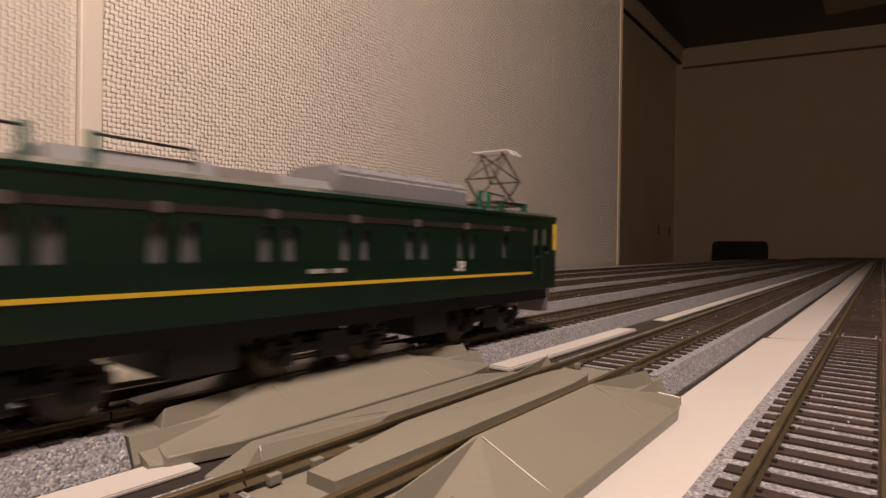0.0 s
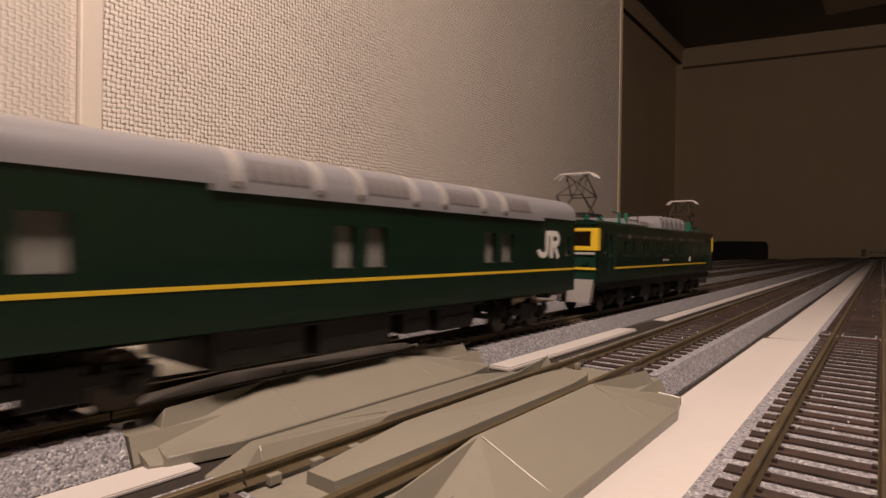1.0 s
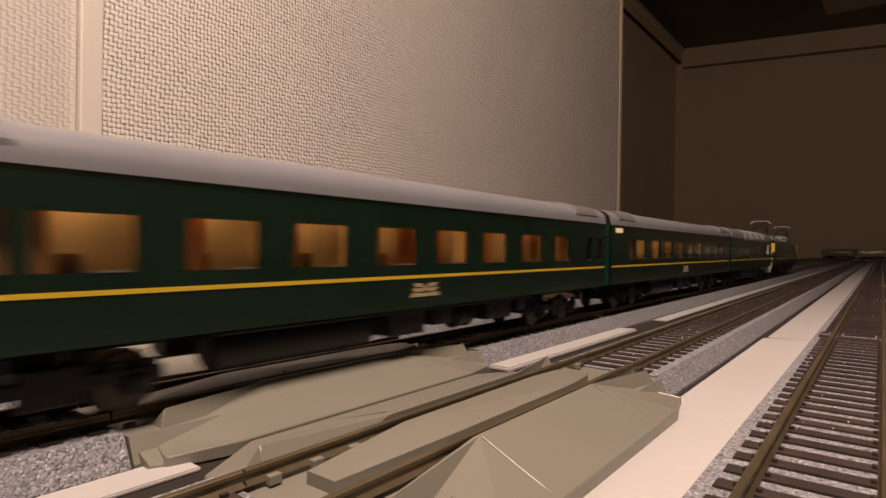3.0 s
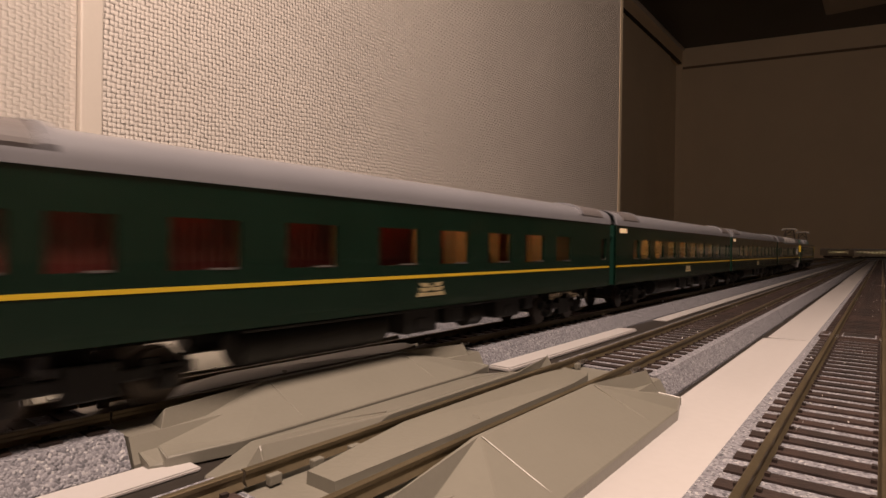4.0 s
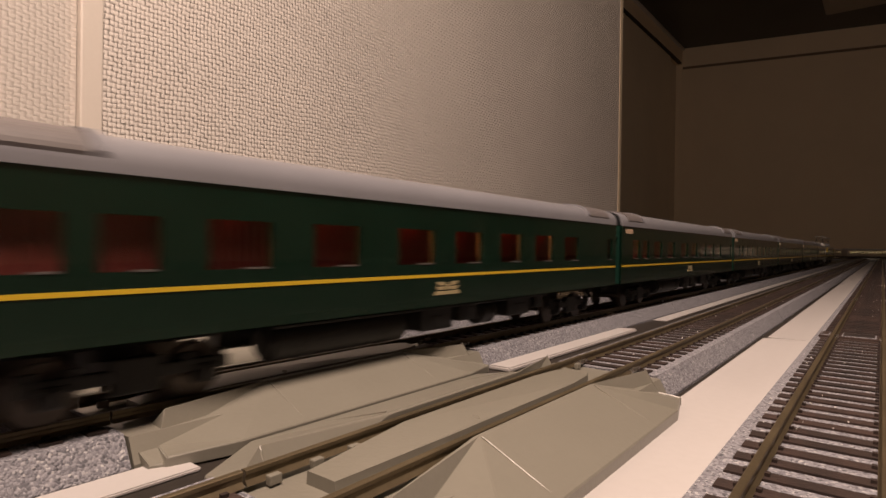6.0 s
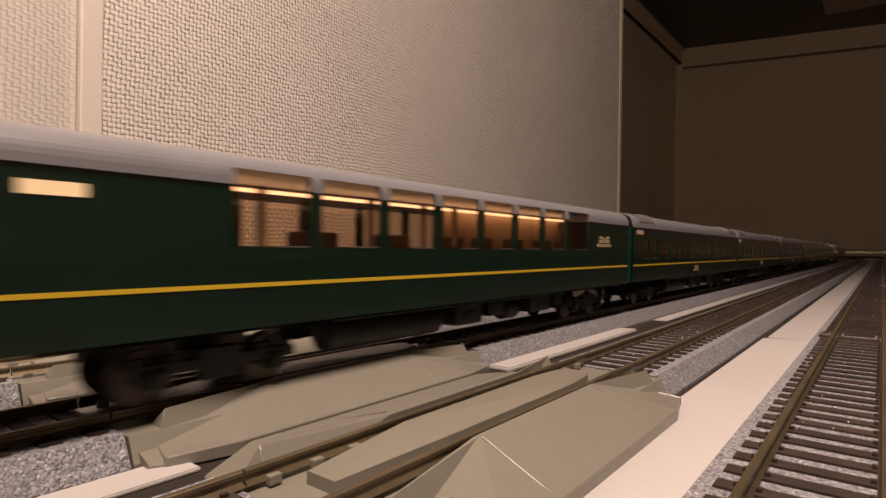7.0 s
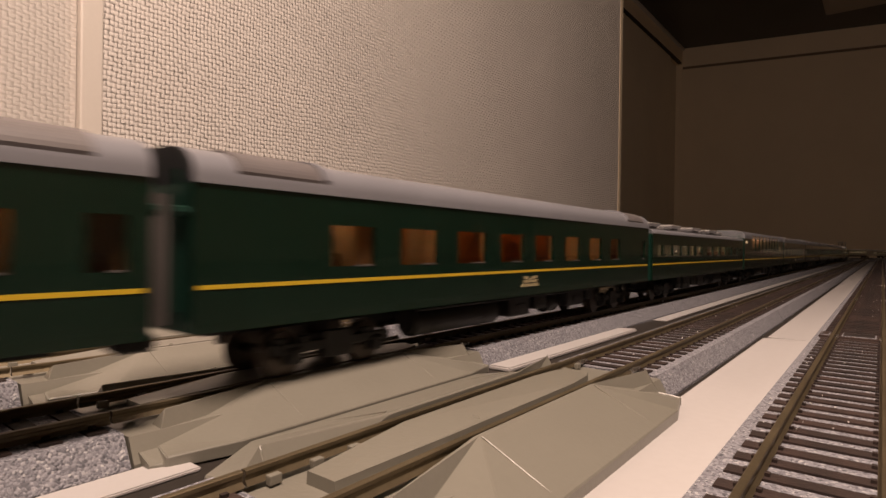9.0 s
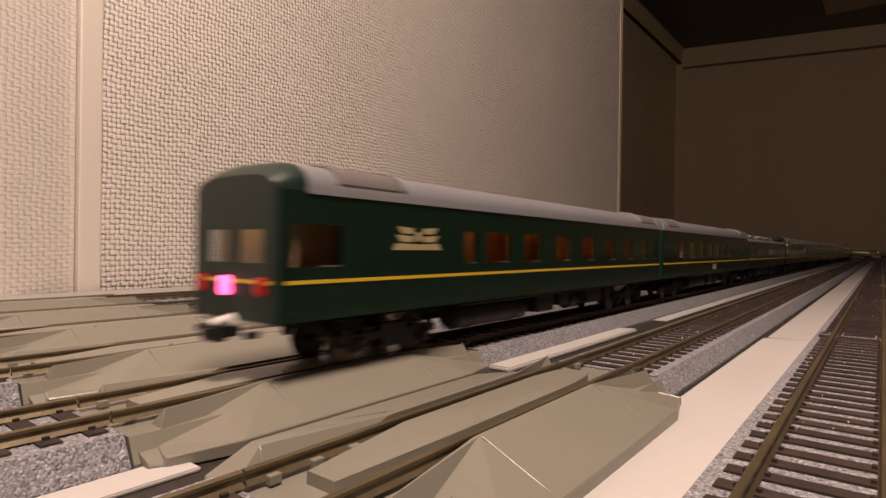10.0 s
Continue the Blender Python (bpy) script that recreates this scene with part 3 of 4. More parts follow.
def underside(parent, y0, y1, gear):
    for kind, a, b, low in gear:
        a, b = a / 1000, b / 1000
        if kind == "tank":
            for s in (-1, 1):
                bm = bmesh.new()
                cyl(bm, (s * 0.0100, a, 0.0088), (s * 0.0100, b, 0.0088), low, 18)
                bmesh.ops.bevel(bm, geom=[e for e in bm.edges if len(e.link_faces) == 2 and e.calc_face_angle() > 1.0], offset=0.0009, segments=3, affect="EDGES")
                t = part("air_tank", bm, M_BLACK, parent, "black round air tank", smooth=True)
                for y in (a + (b - a) * 0.2, b - (b - a) * 0.2):
                    bm = bmesh.new()
                    cyl(bm, (s * 0.0100, y - 0.0006, 0.0088), (s * 0.0100, y + 0.0006, 0.0088), low + 0.0002, 18)
                    part("strap", bm, M_BLACK, t, smooth=True)
        else:
            bm = bmesh.new()
            box(bm, -0.0148, 0.0148, a, b, low, 0.0136, 0.0006)
            e = part("equipment_box", bm, M_BLACK, parent, "black underfloor equipment box")
            count = max(1, int((b - a) / 0.008))
            for q in range(count):
                yy = a + (b - a) * (q + 0.5) / count
                bm = bmesh.new()
                box(bm, 0.0146, 0.0151, yy - 0.0024, yy + 0.0024, low + 0.0010, low + 0.0042, 0.0003)
                part("hatch", bm, M_BLACK, e)
    bm = bmesh.new()
    box(bm, -0.0030, 0.0030, y0 + 0.01, y1 - 0.01, 0.0105, 0.0126)
    part("centre_sill", bm, M_BLACK, parent)
    for s in (-1, 1):
        bm = bmesh.new()
        cyl(bm, (s * 0.0146, y0 + 0.066, 0.0126), (s * 0.0146, y1 - 0.066, 0.0126), 0.0004, 6)
        part("pipe", bm, M_BLACK, parent)


def inside(parent, y0, y1, hw, zs, ze, wall_mat, lamp_mat, wins, cloth, seed, deep=0.0085, lamps=(), wide=0.0014, wall_from=None):
    """Floor, corridor wall, partitions, curtains and the glowing ceiling strip."""
    rnd = random.Random(seed)
    bm = bmesh.new()
    box(bm, -hw + 0.0012, hw - 0.0012, y0 + 0.0015, y1 - 0.0015, zs + 0.0050, zs + 0.0056)
    part("car_floor", bm, wall_mat, parent)
    back = hw - deep
    bm = bmesh.new()
    box(bm, back - 0.0008, back, wall_from or y0 + 0.0015, y1 - 0.0015, zs + 0.0056, ze)
    part("corridor_wall", bm, wall_mat, parent, "warm wood-toned corridor wall")
    for (a, b, _, _), (c, d, _, _) in zip(wins, wins[1:]):
        m = (b + c) / 2
        bm = bmesh.new()
        box(bm, back, hw - 0.0030, m - 0.0005, m + 0.0005, zs + 0.0056, ze - 0.0012)
        part("partition", bm, wall_mat, parent)
    if lamps:
        xl = hw - deep * 0.62
        for a, b in lamps:
            bm = bmesh.new()
            box(bm, xl - 0.0012, xl + 0.0016, a, b, ze - 0.0008, ze - 0.0003, 0.0002)
            part("ceiling_lamp", bm, lamp_mat, parent, "small warm glowing ceiling lamp")
    else:
        bm = bmesh.new()
        xl = hw - deep * 0.62 if wide < 0.002 else back + 0.0005
        box(bm, xl, xl + wide, y0 + 0.010, y1 - 0.010, ze - 0.0009, ze - 0.0003)
        part("light_strip", bm, lamp_mat, parent, "warm glowing ceiling light strip")
    for a, b, za, zb in wins:
        m = a + (b - a) * rnd.uniform(0.3, 0.7)
        bm = bmesh.new()
        box(bm, back, back + 0.0030, m - 0.0022, m + 0.0010, zs + 0.0056, za + 0.0030, 0.0004)
        part("seat", bm, M_SEAT, parent, "dark upholstered seat")
    for a, b, za, zb in wins:
        if cloth is None:
            continue
        full = rnd.random() < cloth[1]
        spans = [(a - 0.0006, b + 0.0006)] if full else [(a - 0.0006, a + (b - a) * rnd.uniform(0.15, 0.42))] + ([(b - (b - a) * 0.28, b + 0.0006)] if rnd.random() < 0.5 else [])
        for p, q in spans:
            bm = bmesh.new()
            n = max(3, int((q - p) / 0.0009))
            top, bot = [], []
            for i in range(n + 1):
                yy = p + (q - p) * i / n
                xx = hw - 0.0022 + (0.00035 if i % 2 else -0.00035)
                top.append(bm.verts.new((xx, yy, zb + 0.0006))), bot.append(bm.verts.new((xx, yy, za - 0.0006)))
            for i in range(n):
                bm.faces.new((top[i], top[i + 1], bot[i + 1], bot[i]))
            made = bmesh.ops.solidify(bm, geom=list(bm.faces), thickness=0.0002)
            part("curtain", bm, cloth[0], parent, "pleated window curtain")


def sign_plate(parent, a, b, z, hw, material):
    bm = bmesh.new()
    box(bm, hw - 0.0002, hw + 0.00015, a, b, z - 0.0011, z + 0.0011)
    part("sign_plate", bm, material, parent, "small pale destination plate")


GAP = 0.0038


def coach(label, wins, wall_mat, lamp_mat, cloth, glass, seed, crest=None, plate=None, plate_mat=None, tail=False, unlit=0):
    c = thing("sleeping_car", label, "railway car", "cars of the express train")
    y0, y1 = GAP, PITCH_CAR - GAP
    w4 = [(a / 1000, b / 1000, ZW0, ZW1) for a, b in wins]
    side_shell(c, y0, y1, w4, HW, ZS, ZE)
    roof_shell(c, y0 + (0.0066 if tail else 0.0), y1, HW, ZE, 0.0494)
    end_wall(c, y1, 1, HW, ZS, ZE, 0.0494)
    if not tail:
        end_wall(c, y0, -1, HW, ZS, ZE, 0.0494)
    stripe(c, y0 + 0.001, y1 - 0.001, HW)
    glaze(c, w4, HW, glass)
    inside(c, y0, y1, HW, ZS, ZE, wall_mat, lamp_mat, w4, cloth, seed, lamps=[(a + (b - a) * 0.2, b - (b - a) * 0.2) for a, b, _, _ in w4[unlit:] if b - a > 0.0069])
    underside(c, y0, y1, GEAR_SLEEPER)
    for y in (0.043, PITCH_CAR - 0.043):
        bogie(c, y)
    coupler(c, y1, 1)
    coupler(c, y0, -1)
    if crest:
        emblem(c, crest[0] / 1000, crest[1], crest[2], HW)
    if plate:
        sign_plate(c, plate[0] / 1000, plate[1] / 1000, 0.0393, HW, plate_mat or M_WHITEP)
    return c


def sleeper_a(seed, lit):
    return coach("dark green sleeping car with amber-lit windows on the rails", [(28, 36), (39, 54), (63, 78), (87, 102), (112, 127), (136, 151), (160, 174), (184, 199), (209, 223), (239, 245), (251, 257)],
                 M_TAN, M_AMBER if lit else M_MID, (M_AMBERWOOD, 0.25), M_GLASS, seed, (131, 0.0183, 0.0027), (9, 18), M_PLATE if lit else M_TAN)


def sleeper_c(seed):
    return coach("dark green sleeping car with brown-amber windows", [(37, 51), (61, 76), (86, 101), (110, 125), (134, 148), (158, 172), (182, 195), (206, 218), (248, 254)],
                 M_TAN, M_MID, (M_AMBERWOOD, 0.25), M_GLASS, seed, (130, 0.0183, 0.0027))


def sleeper_b(seed, drawn=0.7):
    return coach("dark green sleeping car with red curtained dim windows", [(20, 30), (35, 45), (54, 68), (79, 93), (107, 122), (132, 146), (157, 171), (181, 195), (205, 218), (249, 255)],
                 M_TAN, M_MID, (M_RED, drawn), M_GLASS, seed, (128, 0.0183, 0.0027), (9, 19), M_TAN)


def saloon():
    c = thing("saloon_car", "dark green saloon car with tall amber-lit panorama windows", "railway car", "cars of the express train")
    y0, y1 = GAP, PITCH_CAR - GAP
    spans = [(43, 62), (65, 84), (87, 106), (109, 128), (131, 149), (152, 169), (172, 189), (192, 212)]
    w4 = [(a / 1000, b / 1000, 0.0298, ZE) for a, b in spans]
    side_shell(c, y0, y1, w4, HW, ZS, ZE)
    roof = arc(HW + 0.0003, ZE - 0.0002, 0.0494, 28)
    rim = [p for p in roof if p[0] > 0 and p[1] < 0.0458]
    top = [p for p in roof if p[1] >= rim[-1][1] - 1e-6 and p[0] > -0.0001] + [p for p in roof if p[0] <= -0.0001]
    bm = bmesh.new()
    prism(bm, top, 0.043, 0.212)
    prism(bm, roof, y0, 0.043)
    prism(bm, roof, 0.212, y1)
    for (a, b), (d, e) in zip(spans, spans[1:]):
        prism(bm, rim + [(p[0] - 0.0012, p[1] - 0.0006) for p in rim[::-1]], b / 1000, d / 1000)
    part("roof", bm, M_ROOF, c, "grey roof cut away above the windows")
    for a, b in spans:
        bm = bmesh.new()
        prism(bm, [(p[0] - 0.0003, p[1]) for p in rim] + [(p[0] - 0.0007, p[1] - 0.0003) for p in rim[::-1]], a / 1000, b / 1000)
        part("roof_window", bm, M_GLASS_AM, c, "curved roof window pane").visible_shadow = False
    end_wall(c, y0, -1, HW, ZS, ZE, 0.0494), end_wall(c, y1, 1, HW, ZS, ZE, 0.0494)
    stripe(c, y0 + 0.001, y1 - 0.001, HW)
    glaze(c, w4, HW, M_GLASS_AM)
    inside(c, y0, y1, HW, ZS, ZE + 0.0009, M_TAN, M_SALON, [], None, 5, 0.0150, wide=0.0030, wall_from=0.130)
    for y in (0.065, 0.073, 0.092, 0.100, 0.121, 0.126, 0.143, 0.164, 0.187, 0.207):
        bm = bmesh.new()
        box(bm, 0.002, 0.0105, y - 0.0022, y + 0.0022, ZS + 0.0056, 0.0275, 0.0006)
        box(bm, 0.002, 0.0105, y + 0.0010, y + 0.0024, 0.0270, 0.0335, 0.0006)
        part("armchair", bm, M_SEAT, c, "dark armchair")
    for y in (0.0510, 0.0830, 0.1040, 0.1185):
        bm = bmesh.new()
        box(bm, HW - 0.0032, HW - 0.0022, y - 0.0009, y + 0.0009, 0.0300, 0.0425, 0.0003)
        part("curtain", bm, M_SEAT, c, "drawn brown curtain")
    underside(c, y0, y1, GEAR_SLEEPER)
    for y in (0.043, PITCH_CAR - 0.043):
        bogie(c, y)
    coupler(c, y1, 1), coupler(c, y0, -1)
    emblem(c, 0.2290, 0.0335, 0.0034, HW)
    sign_plate(c, 0.008, 0.017, 0.0385, HW, M_PLATE)
    return c


def diner():
    c = thing("dining_car", "dark green dining car with wide windows and roof units", "railway car", "cars of the express train")
    y0, y1, ze = GAP, PITCH_CAR - GAP, 0.0398
    spans = [(13, 22), (26, 42), (44, 60), (62, 78), (80, 95), (97, 113), (127, 144), (149, 166), (172, 189), (195, 212), (218, 236)]
    w4 = [(a / 1000, b / 1000, 0.0264, 0.0331) for a, b in spans] + [(0.241, 0.250, 0.0298, 0.0318)]
    side_shell(c, y0, y1, w4, HW, ZS, ze)
    roof_shell(c, y0, y1, HW, ze, 0.0426, ends=False)
    end_wall(c, y0, -1, HW, ZS, ze, 0.0426), end_wall(c, y1, 1, HW, ZS, ze, 0.0426)
    stripe(c, y0 + 0.001, y1 - 0.001, HW)
    glaze(c, w4, HW, M_GLASS)
    inside(c, y0, 0.126, HW, ZS, ze, M_CREAM, M_WARMD, [], None, 6, 0.0150)
    inside(c, 0.126, y1, HW, ZS, ze, M_CREAM, M_WARMW, [], None, 7, 0.0150)
    for a, b in spans[:6]:
        bm = bmesh.new()
        box(bm, HW - 0.0030, HW - 0.0024, a / 1000, b / 1000, 0.0258, 0.0336)
        part("backing", bm, M_CREAM, c, "pale closed window blind")
    for a, b in spans[6:]:
        y = (a + b) / 2000
        bm = bmesh.new()
        box(bm, 0.0015, 0.0090, y - 0.0040, y + 0.0040, 0.0264, 0.0269)
        cyl(bm, (0.005, y, 0.0180), (0.005, y, 0.0265), 0.0006, 8)
        part("dining_table", bm, M_WHITEP, c, "small white dining table")
        for q in (-1, 1):
            bm = bmesh.new()
            box(bm, 0.001, 0.0095, y + q * 0.0058 - 0.0011, y + q * 0.0058 + 0.0011, 0.0190, 0.0290, 0.0005)
            part("seat", bm, M_RED, c, "red dining seat")
        bm = bmesh.new()
        cyl(bm, (0.0075, y, 0.0269), (0.0075, y, 0.0280), 0.0003, 6)
        bmesh.ops.create_cone(bm, cap_ends=True, segments=10, radius1=0.0010, radius2=0.0006, depth=0.0012, matrix=Matrix.Translation((0.0075, y, 0.0286)))
        part("table_lamp", bm, M_PLATE, c, "glowing table lamp")
    for a, b, h, w in ((0.024, 0.046, 0.0464, 0.0085), (0.0490, 0.0535, 0.0448, 0.0060), (0.0545, 0.0600, 0.0446, 0.0055), (0.068, 0.090, 0.0464, 0.0085),
                       (0.119, 0.143, 0.0464, 0.0085), (0.147, 0.160, 0.0454, 0.0080), (0.170, 0.196, 0.0464, 0.0085), (0.200, 0.213, 0.0454, 0.0080), (0.218, 0.226, 0.0446, 0.006)):
        e = min(0.0050, (b - a) * 0.22)
        bm = bmesh.new()
        rings = []
        for z, k, d in ((0.0418, 0.62, e), (0.0432, 0.66, e * 0.8), (h - 0.0014, 0.93, e * 0.15), (h - 0.0004, 1.0, 0.0), (h, 0.98, 0.0002), (h + 0.0003, 0.88, 0.0014)):
            rings.append([bm.verts.new((x, y, z)) for x, y in ((-w * k, a + d), (w * k, a + d), (w * k, b - d), (-w * k, b - d))])
        for lo, hi in zip(rings, rings[1:]):
            for i in range(4):
                bm.faces.new((lo[i], lo[(i + 1) % 4], hi[(i + 1) % 4], hi[i]))
        bm.faces.new(rings[-1]), bm.faces.new(rings[0][::-1])
        bmesh.ops.bevel(bm, geom=list(bm.edges), offset=0.0003, segments=1, affect="EDGES")
        u = part("roof_unit", bm, M_SILVER, c, "pale grey flared air-conditioning roof unit")
        if b - a > 0.02:
            for k in range(3):
                bm = bmesh.new()
                y = a + (b - a) * (0.3 + 0.2 * k)
                box(bm, w * 0.66, w * 0.84, y - 0.0016, y + 0.0016, 0.0434, 0.0448)
                part("vent", bm, M_ROOF_DK, u)
    underside(c, y0, y1, GEAR_OTHER)
    for y in (0.043, PITCH_CAR - 0.043):
        bogie(c, y)
    coupler(c, y1, 1), coupler(c, y0, -1)
    return c


def tail_car():
    c = coach("dark green tail car with gold crest and red tail lamps", [(6, 21), (69.5, 77), (82, 97), (106, 119), (131, 144), (155, 169), (181, 193), (204, 217), (231, 239), (249, 255.5)],
              M_AMBERWOOD, M_MID, (M_AMBERWOOD, 0.35), M_GLASS, 31, (48, 0.0322, 0.0044), tail=True, unlit=1)
    y = GAP
    hw, z0, z1 = HW, 0.0262, 0.0336     # rear wall round two windows
    for xa, xb, za, zb in ((-hw + .0012, hw - .0012, ZS, z0), (-hw + .0012, hw - .0012, z1, ZE), (-hw + .0012, -0.0112, z0, z1), (-0.0010, 0.0018, z0, z1), (0.0120, hw - .0012, z0, z1)):
        bm = bmesh.new()
        box(bm, xa, xb, y - 0.0016, y - 0.0006, za, zb)
        part("rear_panel", bm, M_GREEN_REAR, c, "dark green rear wall panel")
    bm = bmesh.new()
    rows = [[bm.verts.new((px, yy, pz)) for px, pz in arc(hw - d, ZE, zt, 28)] for yy, zt, d in ((y - 0.0016, 0.0458, 0.0012), (y + 0.0005, 0.0476, 0.0003), (y + 0.0030, 0.0488, 0.0), (y + 0.0067, 0.0494, 0.0))]
    for p, q in zip(rows, rows[1:]):
        for i in range(len(p)):
            j = (i + 1) % len(p)
            bm.faces.new((p[i], p[j], q[j], q[i]))
    bm.faces.new(rows[0][::-1]), bm.faces.new(rows[-1])
    part("roof_end", bm, M_GREEN_REAR, c, "dark green rounded roof end", smooth=True)
    for s in (-1, 1):
        bm = bmesh.new()
        n = 6
        pts = [(s * (hw - 0.0012) + s * 0.0012 * math.sin(a), y - 0.0004 - 0.0012 * math.cos(a)) for a in [math.pi / 2 * i / n for i in range(n + 1)]]
        ring_pts = pts + [(s * (hw - 0.0012), y + 0.0002)]
        lo = [bm.verts.new((p[0], p[1], ZS)) for p in ring_pts]
        hi = [bm.verts.new((p[0], p[1], ZE + 0.0006)) for p in ring_pts]
        for i in range(len(lo)):
            j = (i + 1) % len(lo)
            bm.faces.new((lo[i], lo[j], hi[j], hi[i]))
        bm.faces.new(lo[::-1]), bm.faces.new(hi)
        part("corner_post", bm, M_GREEN_REAR, c, smooth=True)
    for s in (-1, 1):
        bm = bmesh.new()
        xa, xb = (-0.0112, -0.0010) if s < 0 else (0.0018, 0.0120)
        box(bm, xa, xb, y - 0.0013, y - 0.0010, z0, z1)
        part("window_pane", bm, M_GLASS, c).visible_shadow = False
        bm = bmesh.new()
        box(bm, s * 0.0118 - 0.0016, s * 0.0118 + 0.0016, y - 0.0026, y - 0.0014, 0.0190, 0.0233, 0.0007)
        part("lamp_housing", bm, M_REDLENS, c, "red tail lamp")
        bm = bmesh.new()
        box(bm, s * 0.0098 - 0.0009, s * 0.0098 + 0.0009, y - 0.0040, y - 0.0012, 0.0100, 0.0115, 0.0003)
        part("buffer_beam", bm, M_BLACK, c)
    bm = bmesh.new()
    box(bm, -0.0125, 0.0125, y + 0.0012, y + 0.0024, ZE - 0.0009, ZE - 0.0003)
    part("light_strip", bm, M_AMBER, c, "warm glowing end light")
    bm = bmesh.new()
    box(bm, -hw + 0.0012, hw - 0.0012, y + 0.0044, y + 0.0048, ZS + 0.0056, ZE)
    part("bulkhead", bm, M_TAN, c, "tan compartment wall behind the rear windows")
    bm = bmesh.new()
    box(bm, -0.0150, 0.0150, y - 0.0019, y - 0.0015, 0.0217, 0.0225)
    part("rear_line", bm, M_YELLOW, c, "thin yellow line across the end")
    bm = bmesh.new()
    box(bm, -0.0032, 0.0004, y - 0.0030, y - 0.0017, 0.0188, 0.0232, 0.0008)
    part("lit_tail_lamp", bm, M_TAIL, c, "glowing pink-red tail lamp")
    bm = bmesh.new()
    cyl(bm, (0.0, y - 0.0055, 0.0125), (0.0042, y - 0.0035, 0.0140), 0.0013, 10)
    part("brake_hose", bm, M_WHITEP, c, "white hose end", smooth=True)
    return c


def jr_mark(parent, y, z, h, hw):
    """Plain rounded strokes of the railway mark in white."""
    bm = bmesh.new()
    w = h * 0.20

    def stroke(pts):
        for (a, b), (d, e) in zip(pts, pts[1:]):
            v = Vector((0, d - a, e - b))
            nrm = Vector((0, -v.z, v.y)).normalized() * w / 2
            pa, pb = Vector((0, a, b)), Vector((0, d, e))
            q = [pa + nrm, pb + nrm, pb - nrm, pa - nrm]
            lo = [bm.verts.new((hw - 0.0001, p.y, p.z)) for p in q]
            hi = [bm.verts.new((hw + 0.00014, p.y, p.z)) for p in q]
            for i in range(4):
                bm.faces.new((lo[i], lo[(i + 1) % 4], hi[(i + 1) % 4], hi[i]))
            bm.faces.new(hi), bm.faces.new(lo[::-1])

    t, m, b = z + h / 2 - w / 2, z + 0.02 * h, z - h / 2
    arc_j = [(y - h * 0.16 - h * 0.31 + h * 0.31 * math.cos(a), b + w / 2 + h * 0.20 + h * 0.20 * math.sin(a)) for a in [-math.pi * i / 8 for i in range(9)]]
    stroke([(y - h * 0.16, t), (y - h * 0.16, b + w / 2 + h * 0.20)] + arc_j)
    arc_r = [(y + h * 0.52 + h * 0.23 * math.sin(a), (t + m) / 2 + (t - m) / 2 * math.cos(a)) for a in [math.pi * i / 8 for i in range(9)]]
    stroke([(y - h * 0.24, t), (y + h * 0.52, t)] + arc_r + [(y + h * 0.18, m)])
    stroke([(y + h * 0.18, t), (y + h * 0.18, b)])
    stroke([(y + h * 0.38, m), (y + h * 0.72, b)])
    part("railway_mark", bm, M_WHITEP, parent, "white two-letter railway mark")


